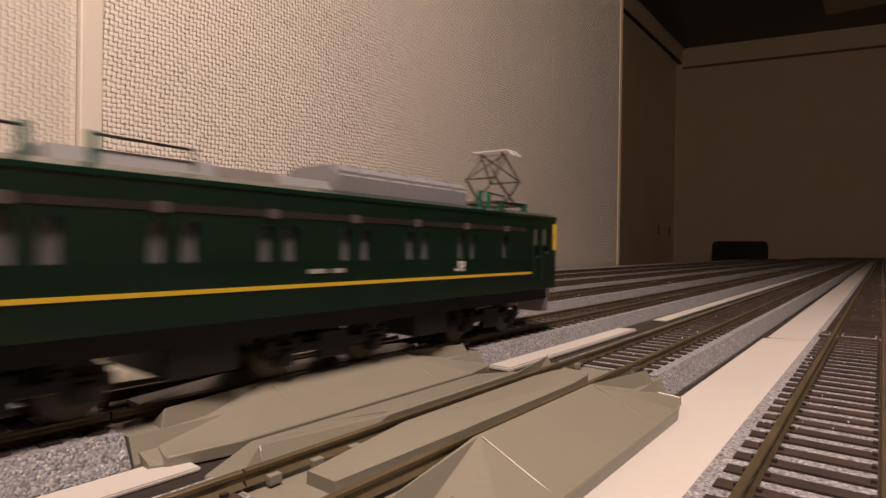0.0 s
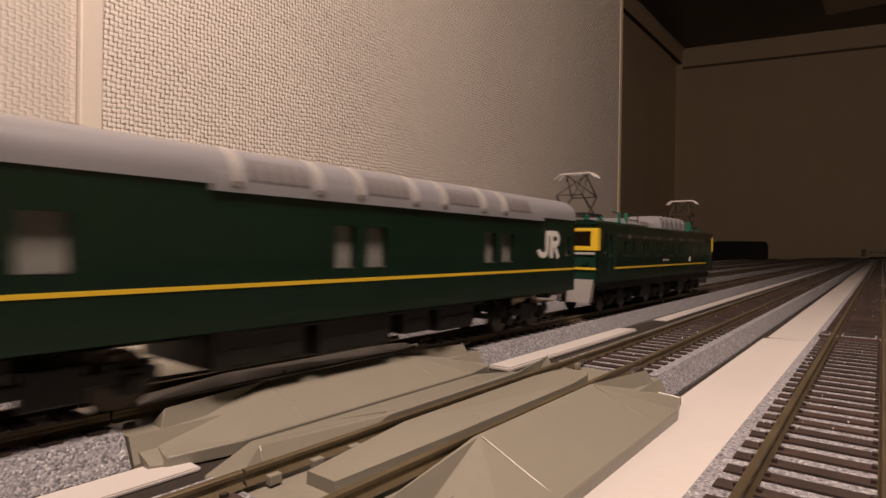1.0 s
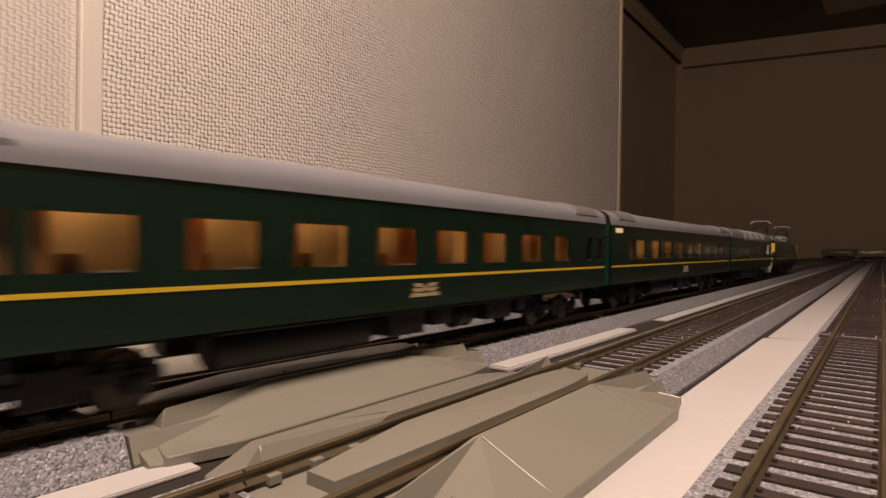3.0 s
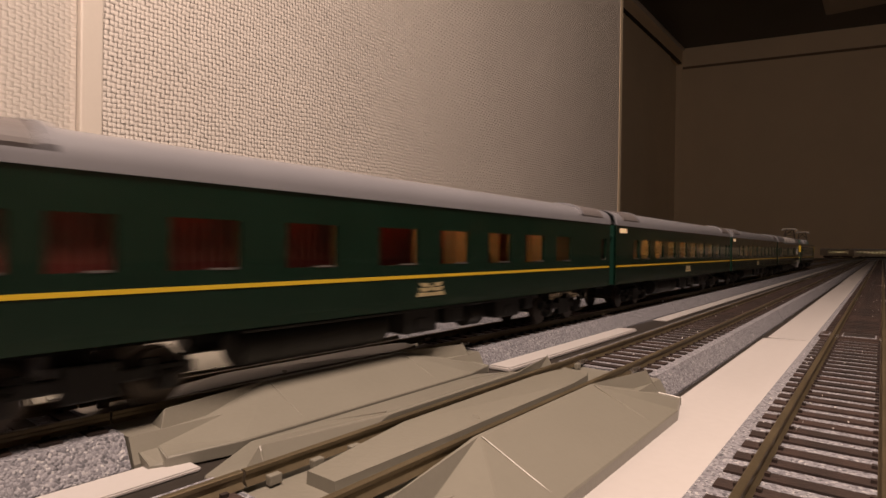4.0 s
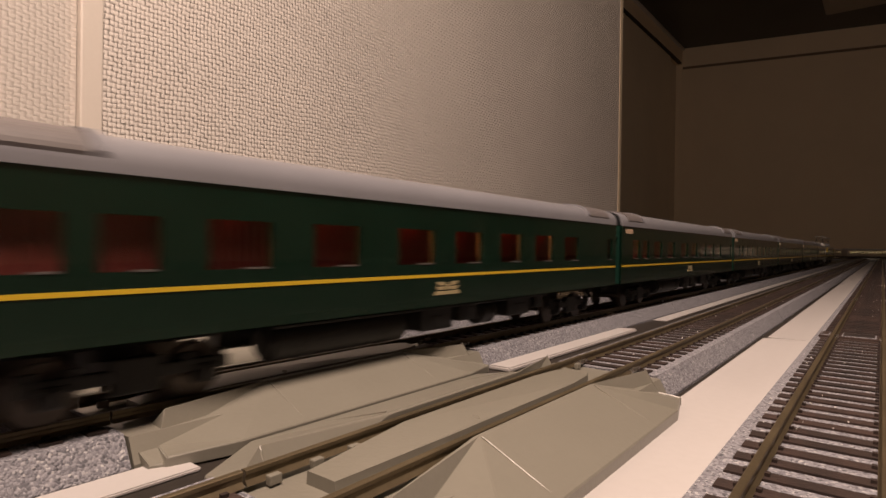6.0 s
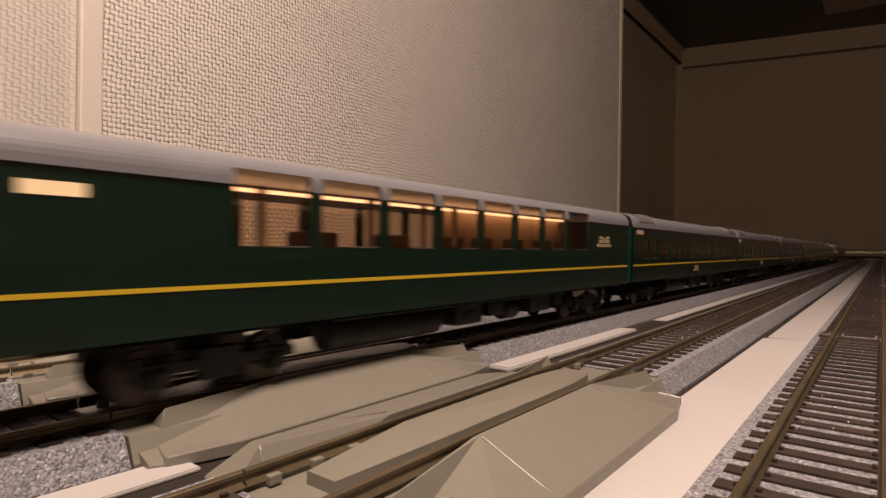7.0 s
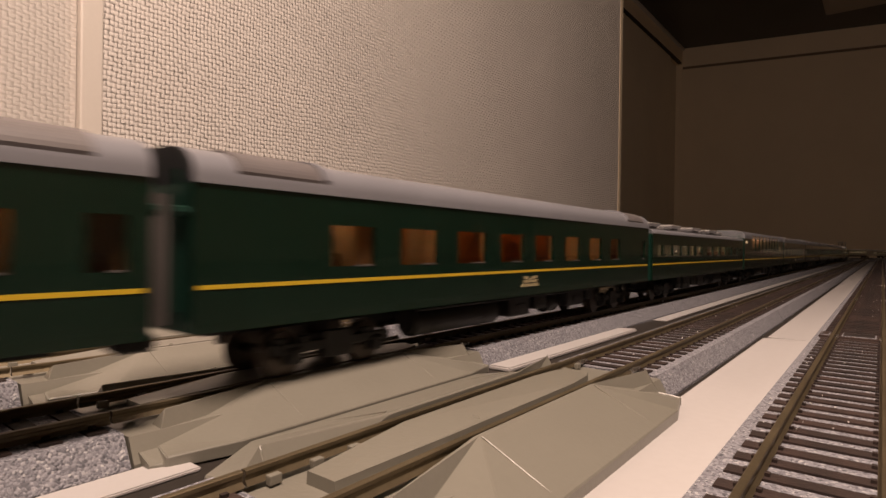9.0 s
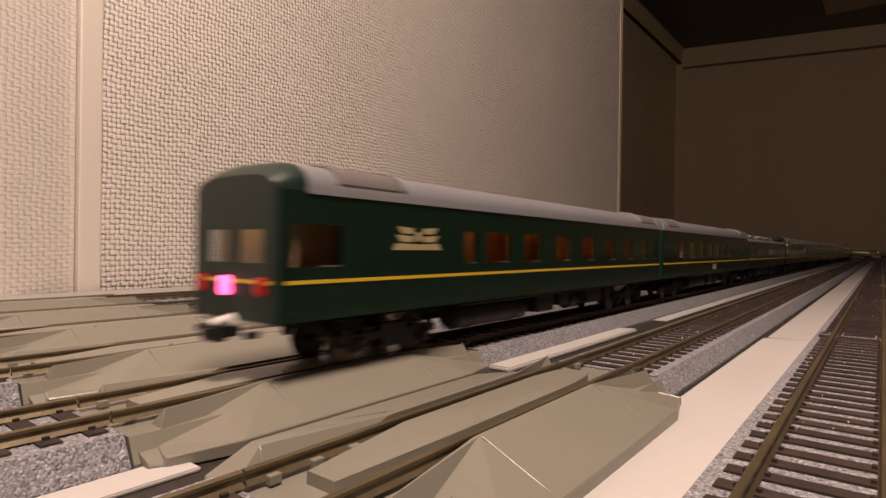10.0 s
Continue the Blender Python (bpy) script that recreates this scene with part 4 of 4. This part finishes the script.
def van():
    c = thing("generator_van", "dark green generator van with grey louvred roof", "railway car", "cars of the express train")
    y0, y1 = GAP + 0.001, PITCH_VAN - GAP
    w4 = [(0.010, 0.0145, ZW0, ZW1), (0.0175, 0.0240, ZW0, ZW1), (0.0295, 0.0370, ZW0, ZW1), (0.0910, 0.0972, 0.0250, ZW1), (0.1010, 0.1082, 0.0250, ZW1), (0.1535, 0.1600, ZW0, ZW1), (0.1635, 0.1712, ZW0, ZW1), (0.2115, 0.2155, ZW0 + .002, ZW1)]
    side_shell(c, y0, y1, w4, HW, ZS, ZE)
    roof_shell(c, y0, y1, HW, ZE, 0.0505, ends=False)
    end_wall(c, y0, -1, HW, ZS, ZE, 0.0490), end_wall(c, y1, 1, HW, ZS, ZE, 0.0490)
    stripe(c, y0 + 0.003, y1 - 0.001, HW)
    glaze(c, w4, HW, M_GLASS)
    # pale panels added close behind the glass so the windows read light
    for a, b, za, zb in w4:
        bm = bmesh.new()
        box(bm, HW - 0.0020, HW - 0.0016, a, b, za, zb)
        part("backing", bm, M_SKIRT, c, "pale grey panel added behind the window")
    bm = bmesh.new()     # raised louvred part of the roof that overhangs the sides
    a, b = 0.060, 0.192
    big = arc(HW + 0.0006, ZE - 0.0018, 0.0500, 40)
    prism(bm, big, a, b)
    part("louvred_roof", bm, M_ROOF, c, "raised grey louvred roof section", smooth=True)
    seg = [p for p in big if p[0] > 0.004 and p[1] > ZE - 0.0012]
    slot = [p for p in seg if p[1] > ZE + 0.0006]
    y = a + 0.004
    k = 0
    while y < b - 0.012:
        bm = bmesh.new()
        prism(bm, [(p[0] * 1.02 + 0.0002, p[1] + 0.0006) for p in seg] + [(p[0], p[1] - 0.0004) for p in seg[::-1]], y, y + 0.0022)
        part("roof_rib", bm, M_SILVER, c, "pale raised roof rib")
        if k % 2 == 0:
            for q in range(5):
                bm = bmesh.new()
                ys = y + 0.0045 + q * 0.0031
                prism(bm, [(p[0] * 1.008 + 0.0001, p[1] + 0.0003) for p in slot] + [(p[0], p[1] - 0.0004) for p in slot[::-1]], ys, ys + 0.0017)
                part("louvre", bm, M_ROOF_DK, c)
        y += 0.0205 if k % 2 == 0 else 0.0125
        k += 1
    for y in (0.022, 0.040):
        bm = bmesh.new()
        bmesh.ops.create_uvsphere(bm, u_segments=12, v_segments=8, radius=0.003, matrix=Matrix.Translation((0.006, y, 0.0492)) @ Matrix.Diagonal((1, 1, 0.55, 1)))
        part("roof_vent", bm, M_ROOF_DK, c, smooth=True)
    jr_mark(c, 0.1972, 0.0318, 0.0104, HW)
    underside(c, y0, y1, GEAR_VAN)
    for y in (0.036, PITCH_VAN - 0.036):
        bogie(c, y, 0.024)
    coupler(c, y1, 1), coupler(c, y0, -1)
    return c


def pantograph(parent, y, wide=0.0105):
    z0 = 0.0465
    bm = bmesh.new()
    for s in (-1, 1):
        cyl(bm, (s * 0.0085, y - 0.010, z0), (s * 0.0085, y + 0.010, z0), 0.0006, 6)
    for q in (-1, 1):
        cyl(bm, (-0.0085, y + q * 0.010, z0), (0.0085, y + q * 0.010, z0), 0.0006, 6)
    base = part("pantograph", bm, M_WHEEL, parent, "grey diamond pantograph", smooth=True)
    kz, tz = 0.0555, 0.0658

    def arm(name, p0, p1, r):
        bm = bmesh.new()
        cyl(bm, p0, p1, r, 6)
        part(name, bm, M_WHEEL, base, smooth=True)

    for q in (-1, 1):
        for s in (-1, 1):
            arm("lower_arm", (s * 0.0075, y + q * 0.0035, z0), (s * 0.0065, y - q * 0.0085, kz), 0.00042)
            arm("upper_arm", (s * 0.0065, y - q * 0.0085, kz), (s * 0.0048, y + q * 0.0016, tz), 0.00036)
            arm("brace", (-s * 0.0065, y + q * 0.0085, kz), (s * 0.0048, y - q * 0.0016, tz), 0.00026)
        arm("cross_bar", (-0.0065, y + q * 0.0085, kz), (0.0065, y + q * 0.0085, kz), 0.0003)
    for q in (-1, 1):
        bm = bmesh.new()
        pts = [(-wide, tz - 0.0022), (-wide * 0.72, tz + 0.0002), (wide * 0.72, tz + 0.0002), (wide, tz - 0.0022)]
        for (xa, za), (xb, zb) in zip(pts, pts[1:]):
            cyl(bm, (xa, y + q * 0.0022, za), (xb, y + q * 0.0022, zb), 0.00055, 6)
        part("collector_bar", bm, M_SKIRT, base, "pale collector bar")
    for s in (-1, 1):
        for q in (-1, 1):
            bm = bmesh.new()
            for k in range(3):
                cyl(bm, (s * 0.0085, y + q * 0.0085, 0.0425 + k * 0.0014), (s * 0.0085, y + q * 0.0085, 0.0434 + k * 0.0014), 0.0014, 10)
            cyl(bm, (s * 0.0085, y + q * 0.0085, 0.0420), (s * 0.0085, y + q * 0.0085, z0), 0.0008, 8)
            part("insulator", bm, M_LGREEN, base, "teal green insulator", smooth=True)


def locomotive():
    c = thing("electric_locomotive", "dark green electric locomotive with yellow line and window frames", "locomotive")
    hw, zs, ze = 0.0168, 0.0152, 0.0412
    y0, y1 = 0.0045, 0.2185
    ca, cb = 0.0235, 0.1995         # machine room between the cabs
    small = [0.0368, 0.0430, 0.0490, 0.0650, 0.0710, 0.0871, 0.0932, 0.1090, 0.1153, 0.1320, 0.1383, 0.1550, 0.1613, 0.1800]
    w4 = [(0.0105, 0.0150, 0.0285, 0.0375), (0.0175, 0.0215, 0.0270, 0.0372)] + [(s, s + 0.0030, 0.0268, 0.0342) for s in small]
    w4 += [(PITCH_LOCO - 0.0215, PITCH_LOCO - 0.0175, 0.0270, 0.0372), (PITCH_LOCO - 0.0150, PITCH_LOCO - 0.0105, 0.0285, 0.0375)]
    w4 = sorted(w4)
    clean = []
    for w in w4:
        if not clean or w[0] > clean[-1][1] + 0.0005:
            clean.append(w)
    side_shell(c, y0, y1, clean, hw, zs, ze)
    glaze(c, clean, hw, M_GLASS)
    bm = bmesh.new()
    prism(bm, [(hw + 0.0002, ze), (hw, ze + 0.0010), (hw - 0.0028, ze + 0.0022), (-hw + 0.0028, ze + 0.0022), (-hw, ze + 0.0010), (-hw - 0.0002, ze)], y0 - 0.0006, y1 + 0.0006)
    part("roof", bm, M_GREEN, c, "dark green flat roof")
    bm = bmesh.new()
    box(bm, hw - 0.0016, hw - 0.00105, ca, cb, zs, ze)
    box(bm, -hw + 0.002, hw - 0.002, y0 + 0.002, y1 - 0.002, zs + 0.004, zs + 0.005)
    part("machine_room", bm, M_ROOF, c, "grey machine room wall")
    for s in (-1, 1):       # upper vents
        bm = bmesh.new()
        xa, xb = sorted((s * (hw - 0.0002), s * (hw + 0.00012)))
        box(bm, xa, xb, ca + 0.004, cb - 0.004, 0.0360, 0.0374)
        part("vent_band", bm, M_BROWNV, c, "brown louvre band under the roof")
    for k in range(7):
        bm = bmesh.new()
        y = 0.0443 + k * 0.0230
        box(bm, hw, hw + 0.0003, y - 0.0012, y + 0.0012, 0.0357, 0.0377)
        part("vent_post", bm, M_BELLOWS, c, "pale vent post")
    stripe(c, ca, cb, hw, 0.0214)
    for way, y in ((-1, y0), (1, y1)):
        bm = bmesh.new()     # cab front with windscreen opening
        def slab(xa, xb, za, zb, d=0.0):
            ya, yb = sorted((y + way * d, y - way * 0.0012))
            box(bm, xa, xb, ya, yb, za, zb)
        slab(-hw + 0.001, hw - 0.001, zs, 0.0312), slab(-hw + 0.001, hw - 0.001, 0.0385, ze), slab(-hw + 0.001, -0.0142, 0.0312, 0.0385), slab(0.0142, hw - 0.001, 0.0312, 0.0385)
        slab(-0.0008, 0.0008, 0.0312, 0.0385)
        part("cab_front", bm, M_GREEN_END, c, "dark green cab front")
        bm = bmesh.new()
        for xa, xb, za, zb in ((-hw, hw, 0.0296, 0.0315), (-hw, hw, 0.0382, 0.0396), (-hw, -0.0138, 0.0315, 0.0382), (0.0138, hw, 0.0315, 0.0382), (-0.0012, 0.0012, 0.0315, 0.0382)):
            ya, yb = sorted((y + way * 0.0001, y + way * 0.0007))
            box(bm, xa, xb, ya, yb, za, zb)
        for s in (-1, 1):
            ya, yb = sorted((y, y - way * 0.0022))
            xa, xb = sorted((s * hw, s * (hw + 0.0003)))
            box(bm, xa, xb, ya, yb, 0.0296, 0.0396)
        part("windscreen_frame", bm, M_YELLOW, c, "bright yellow windscreen surround")
        for s in (-1, 1):
            bm = bmesh.new()
            xa, xb = sorted((s * 0.0010, s * 0.0140))
            ya, yb = sorted((y - way * 0.0008, y - way * 0.0004))
            box(bm, xa, xb, ya, yb, 0.0312, 0.0385)
            part("windscreen", bm, M_GLASS, c, "clear windscreen pane").visible_shadow = False
            bm = bmesh.new()
            ya, yb = sorted((y, y + way * 0.0006))
            xa, xb = sorted((s * 0.0035, s * 0.0155))
            box(bm, xa, xb, ya, yb, 0.0276, 0.0287, 0.0002)
            part("hand_rail", bm, M_SKIRT, c, "pale rail below the windscreen")
            bm = bmesh.new()
            xa, xb = sorted((s * 0.0030, s * 0.0160))
            box(bm, xa, xb, ya, yb, 0.0209, 0.0219)
            part("front_line", bm, M_YELLOW, c, "thin yellow line across the front")
            bm = bmesh.new()
            xa, xb = sorted((s * 0.0025, s * 0.0150))
            lo = [(xa, 0.0060), (xb, 0.0060), (xb, 0.0165), (xa, 0.0165)]
            prism(bm, [(a * (0.86 if b < 0.01 else 1.0), b) for a, b in lo], min(y + way * 0.0002, y - way * 0.0030), max(y + way * 0.0002, y - way * 0.0030))
            part("snow_plough", bm, M_SKIRT, c, "light grey skirt plate")
            bm = bmesh.new()
            cyl(bm, (s * 0.0110, y, 0.0245), (s * 0.0110, y + way * 0.0011, 0.0245), 0.0015, 14)
            part("headlamp", bm, M_GREEN_END, c, "round lamp", smooth=True)
            for yy in (0.0165, 0.0230):
                bm = bmesh.new()
                ye = y0 + yy - 0.0045 if way < 0 else y1 - yy + 0.0045
                cyl(bm, (s * (hw + 0.0006), ye, 0.0185), (s * (hw + 0.0006), ye, 0.0345), 0.0002, 6)
                part("grab_rail", bm, M_GREEN_END, c)
        coupler(c, y, way, 0.021 if way < 0 else 0.008)
        bm = bmesh.new()
        box(bm, -0.006, 0.006, min(y - way * 0.010, y - way * 0.006), max(y - way * 0.010, y - way * 0.006), 0.0222, 0.031, 0.0008)
        part("driver_desk", bm, M_BROWNV, c)
        bm = bmesh.new()
        yb = y - way * 0.0165
        box(bm, -hw + 0.0015, hw - 0.0015, yb - 0.0004, yb + 0.0004, zs + 0.005, ze)
        part("cab_wall", bm, M_CREAM, c, "cream cab rear wall")
    for a, b, w, h, m in ((0.032, 0.062, 0.0085, 0.0466, M_ROOF), (0.0625, 0.076, 0.0085, 0.0462, M_ROOF_DK), (0.0765, 0.092, 0.0085, 0.0460, M_ROOF)):
        bm = bmesh.new()
        prism(bm, [(w + 0.002, 0.0430), (w, h), (-w, h), (-w - 0.002, 0.0430)], a + 0.020, b + 0.020)
        part("roof_hatch", bm, m, c, "grey roof hatch")
    bm = bmesh.new()
    prism(bm, [(0.0112, 0.0430), (0.0110, 0.0485), (0.0085, 0.0507), (-0.0085, 0.0507), (-0.0110, 0.0485), (-0.0112, 0.0430)], 0.113, 0.168)
    bmesh.ops.bevel(bm, geom=list(bm.edges), offset=0.0008, segments=2, affect="EDGES")
    part("resistor_cover", bm, M_ROOF, c, "large pale grey roof housing", smooth=True)
    for k in range(5):
        bm = bmesh.new()
        y = 0.1205 + k * 0.0098
        prism(bm, [(0.0115, 0.0432), (0.0113, 0.0486), (0.0087, 0.0510), (-0.0087, 0.0510), (-0.0113, 0.0486), (-0.0115, 0.0432)], y, y + 0.0009)
        part("cover_rib", bm, M_ROOF, c)
    pantograph(c, 0.0185), pantograph(c, PITCH_LOCO - 0.0235)
    for y, s2 in ((0.049, 1), (0.059, 1), (0.182, 1), (0.177, 1)):
        bm = bmesh.new()
        box(bm, 0.0088, 0.0102, y - 0.0007, y + 0.0007, 0.0425, 0.0495, 0.0003)
        part("insulator", bm, M_LGREEN, c, "teal green insulator post")
    for a, b in ((0.040, 0.049), (0.059, 0.077), (0.182, 0.192)):
        bm = bmesh.new()
        cyl(bm, (0.0095, a, 0.0490), (0.0095, b, 0.0486), 0.0003, 6)
        cyl(bm, (0.0095, b, 0.0486), (0.0095, b, 0.0440), 0.0003, 6)
        part("roof_cable", bm, M_WHEEL, c)
    for y in (0.043, 0.111, 0.180):
        bogie(c, y, 0.028, 2)
    for y, n in ((0.070, 0.014), (0.139, 0.014)):
        bm = bmesh.new()
        box(bm, -0.0145, 0.0145, y, y + n, 0.0050, 0.0150, 0.0006)
        part("equipment_box", bm, M_BLACK, c, "black underfloor box")
    bm = bmesh.new()
    box(bm, -0.0150, 0.0150, y0 + 0.004, y1 - 0.004, 0.0112, 0.0151)
    part("underframe", bm, M_BLACK, c, "black underframe")
    jr_mark(c, 0.1560, 0.0246, 0.0030, hw)
    for ya, yb in ((0.0995, 0.1045), (0.1065, 0.1100)):
        bm = bmesh.new()
        box(bm, hw, hw + 0.00015, ya, yb, 0.0240, 0.0250)
        part("number_bar", bm, M_SKIRT, c, "plain pale bar")
    return c


# ---- the far loop and the second train ----
LC, LR = Vector((0.320, 3.64)), 0.55


def ring(bm, r0, r1, z0, z1, a0, a1, n):
    rows = []
    for i in range(n + 1):
        a = a0 + (a1 - a0) * i / n
        c, s = math.cos(a), math.sin(a)
        rows.append([bm.verts.new((r * c, r * s, z)) for r, z in ((r0, z0), (r1, z0), (r1 - (0.003 if z0 == 0 else 0), z1), (r0 + (0.003 if z0 == 0 else 0), z1))])
    for p, q in zip(rows, rows[1:]):
        for i in range(4):
            bm.faces.new((p[i], p[(i + 1) % 4], q[(i + 1) % 4], q[i]))


loop = thing("loop_track", "curved loop of track at the far end of the table", "track", at=(LC.x, LC.y, TB))
bm = bmesh.new()
ring(bm, LR - 0.0172, LR + 0.0172, 0.0, RZ - 0.0027, 0, 2 * math.pi, 96)
part("roadbed", bm, M_BALLAST, loop, "speckled grey moulded ballast")
for s in (-1, 1):
    bm = bmesh.new()
    ring(bm, LR + s * GAUGE / 2 - 0.0006, LR + s * GAUGE / 2 + 0.0006, RZ - 0.0021, RZ, 0, 2 * math.pi, 96)
    part("rail", bm, M_RAIL, loop, "brassy metal rail")
bm = bmesh.new()
for i in range(440):
    a = 2 * math.pi * i / 440
    m = Matrix.Rotation(a, 4, "Z") @ Matrix.Translation((LR, 0, RZ - 0.00255)) @ Matrix.Diagonal((0.0234, 0.0034, 0.0009, 1))
    bmesh.ops.create_cube(bm, size=1.0, matrix=m)
tagged(part("sleeper_strip", bm, M_SLEEPER, loop), kind="stuff")


def local_car():
    c = thing("commuter_car", "brownish silver commuter car with small lit windows", "railway car", "cars of the second train")
    n, hw = 0.236, 0.0170
    y0, y1 = -n / 2, n / 2
    wins = []
    y = y0 + 0.012
    while y < y1 - 0.02:
        wins.append((y, y + 0.013, 0.0265, 0.0345))
        y += 0.0185
    side_shell(c, y0, y1, wins, hw, 0.0125, 0.041).data.materials[0] = M_LOCAL
    bm = bmesh.new()
    prism(bm, arc(hw, 0.041, 0.0470), y0, y1)
    part("roof", bm, M_SILVER, c, "pale metal roof", smooth=True)
    for y, way in ((y0, -1), (y1, 1)):
        bm = bmesh.new()
        prism(bm, [(hw - 0.0004, 0.0125), (hw - 0.0004, 0.041), (-hw + 0.0004, 0.041), (-hw + 0.0004, 0.0125)], y - 0.0005, y + 0.0005)
        part("end_wall", bm, M_LOCAL, c)
    for a, b, za, zb in wins:
        for s in (-1, 1):
            bm = bmesh.new()
            box(bm, s * (hw - 0.0006) - 0.0002, s * (hw - 0.0006) + 0.0002, a, b, za, zb)
            part("window_pane", bm, M_GLASS, c).visible_shadow = False
    bm = bmesh.new()
    box(bm, -0.008, 0.008, y0 + 0.01, y1 - 0.01, 0.0395, 0.0402)
    part("light_strip", bm, M_WARMW, c)
    bm = bmesh.new()
    box(bm, -hw + 0.002, hw - 0.002, y0 + 0.002, y1 - 0.002, 0.0170, 0.0176)
    part("car_floor", bm, M_BROWNV, c)
    for y in (y0 + 0.04, y1 - 0.04):
        bogie(c, y, 0.025)
    bm = bmesh.new()
    box(bm, -0.013, 0.013, -0.05, 0.05, 0.006, 0.0126)
    part("equipment_box", bm, M_BLACK, c)
    return c


M_LOCAL = mat("dull_silver_body", (0.42, 0.37, 0.31), 0.32, metal=0.6, vary=0.1)


# ---- chair beyond the table ----
def office_chair():
    c = thing("office_chair", "black chair behind the far end of the table", "chair", at=(-0.765, 4.26, 0.0))
    bm = bmesh.new()
    w = 0.168
    pts = [(-w, 0.50), (w, 0.50), (w, 0.780), (w - 0.015, 0.803), (-w + 0.022, 0.803), (-w, 0.785)]
    prism(bm, pts, -0.03, 0.015)
    bmesh.ops.bevel(bm, geom=list(bm.edges), offset=0.006, segments=2, affect="EDGES")
    part("backrest", bm, M_CHAIR, c, "black flat backrest", smooth=True)
    bm = bmesh.new()
    box(bm, -0.23, 0.23, 0.0, 0.45, 0.42, 0.48, 0.02)
    part("seat", bm, M_CHAIR, c)
    for s in (-1, 1):
        bm = bmesh.new()
        cyl(bm, (s * 0.16, -0.01, 0.44), (s * 0.16, -0.01, 0.56), 0.012, 8)
        part("bracket", bm, M_CHAIR, c)
        for y in (0.03, 0.42):
            bm = bmesh.new()
            cyl(bm, (s * 0.21, y, 0.0), (s * 0.19, y, 0.43), 0.014, 8)
            part("leg", bm, M_CHAIR, c)


office_chair()

# ---- the express, front to rear ----
LOCO = locomotive()
CARS = [van(), sleeper_a(2, True), sleeper_a(3, True), sleeper_b(4, 0.55), sleeper_b(6, 1.0), sleeper_b(8, 0.85), saloon(), diner(), sleeper_c(9), tail_car()]
first = local_car()
REST = [copy_thing(first, Matrix.Identity(4)) for _ in range(7)]
for s in (-1, 1):
    bm = bmesh.new()
    bmesh.ops.create_uvsphere(bm, u_segments=10, v_segments=6, radius=0.0024, matrix=Matrix.Translation((s * 0.0115, 0.1185, 0.0205)))
    part("headlamp", bm, M_WARMW, first, "small lit headlamp")
SECOND = [first] + REST

# where the coupling behind the van is along the track, at each time
RUN = [(0.0, -0.258), (0.5, -0.129), (1.0, -0.003), (1.2, 0.049), (1.5, 0.1195), (2.0, 0.2545), (2.5, 0.3830), (4.0, 0.7845), (4.5, 0.9115), (5.0, 1.0490), (5.5, 1.1785), (7.0, 1.5970), (7.5, 1.7240), (8.0, 1.8765), (8.5, 2.0080), (9.0, 2.1540), (9.5, 2.2890), (10.0, 2.4365)]


def motions():
    x = TRACKS["b"]
    for i, car in enumerate([LOCO] + CARS):
        off = PITCH_VAN + 0.0150 if i == 0 else (0.0 if i == 1 else -PITCH_CAR * (i - 1))
        walk(car, [(t, pose(x, g + off, RT)) for t, g in RUN])
    for i, car in enumerate(SECOND):
        rows = []
        for k in range(21):
            t = k * 0.5
            a = radians(60 - 28.0 * (t - 0.5)) + (i + 0.5) * 0.2475 / LR
            px, py = LC.x - LR * math.cos(a), LC.y - LR * math.sin(a)
            rows.append((t, pose(px, py, RT, 0, 0, -math.degrees(a) + 180 - 180)))
        walk(car, rows)


motions()
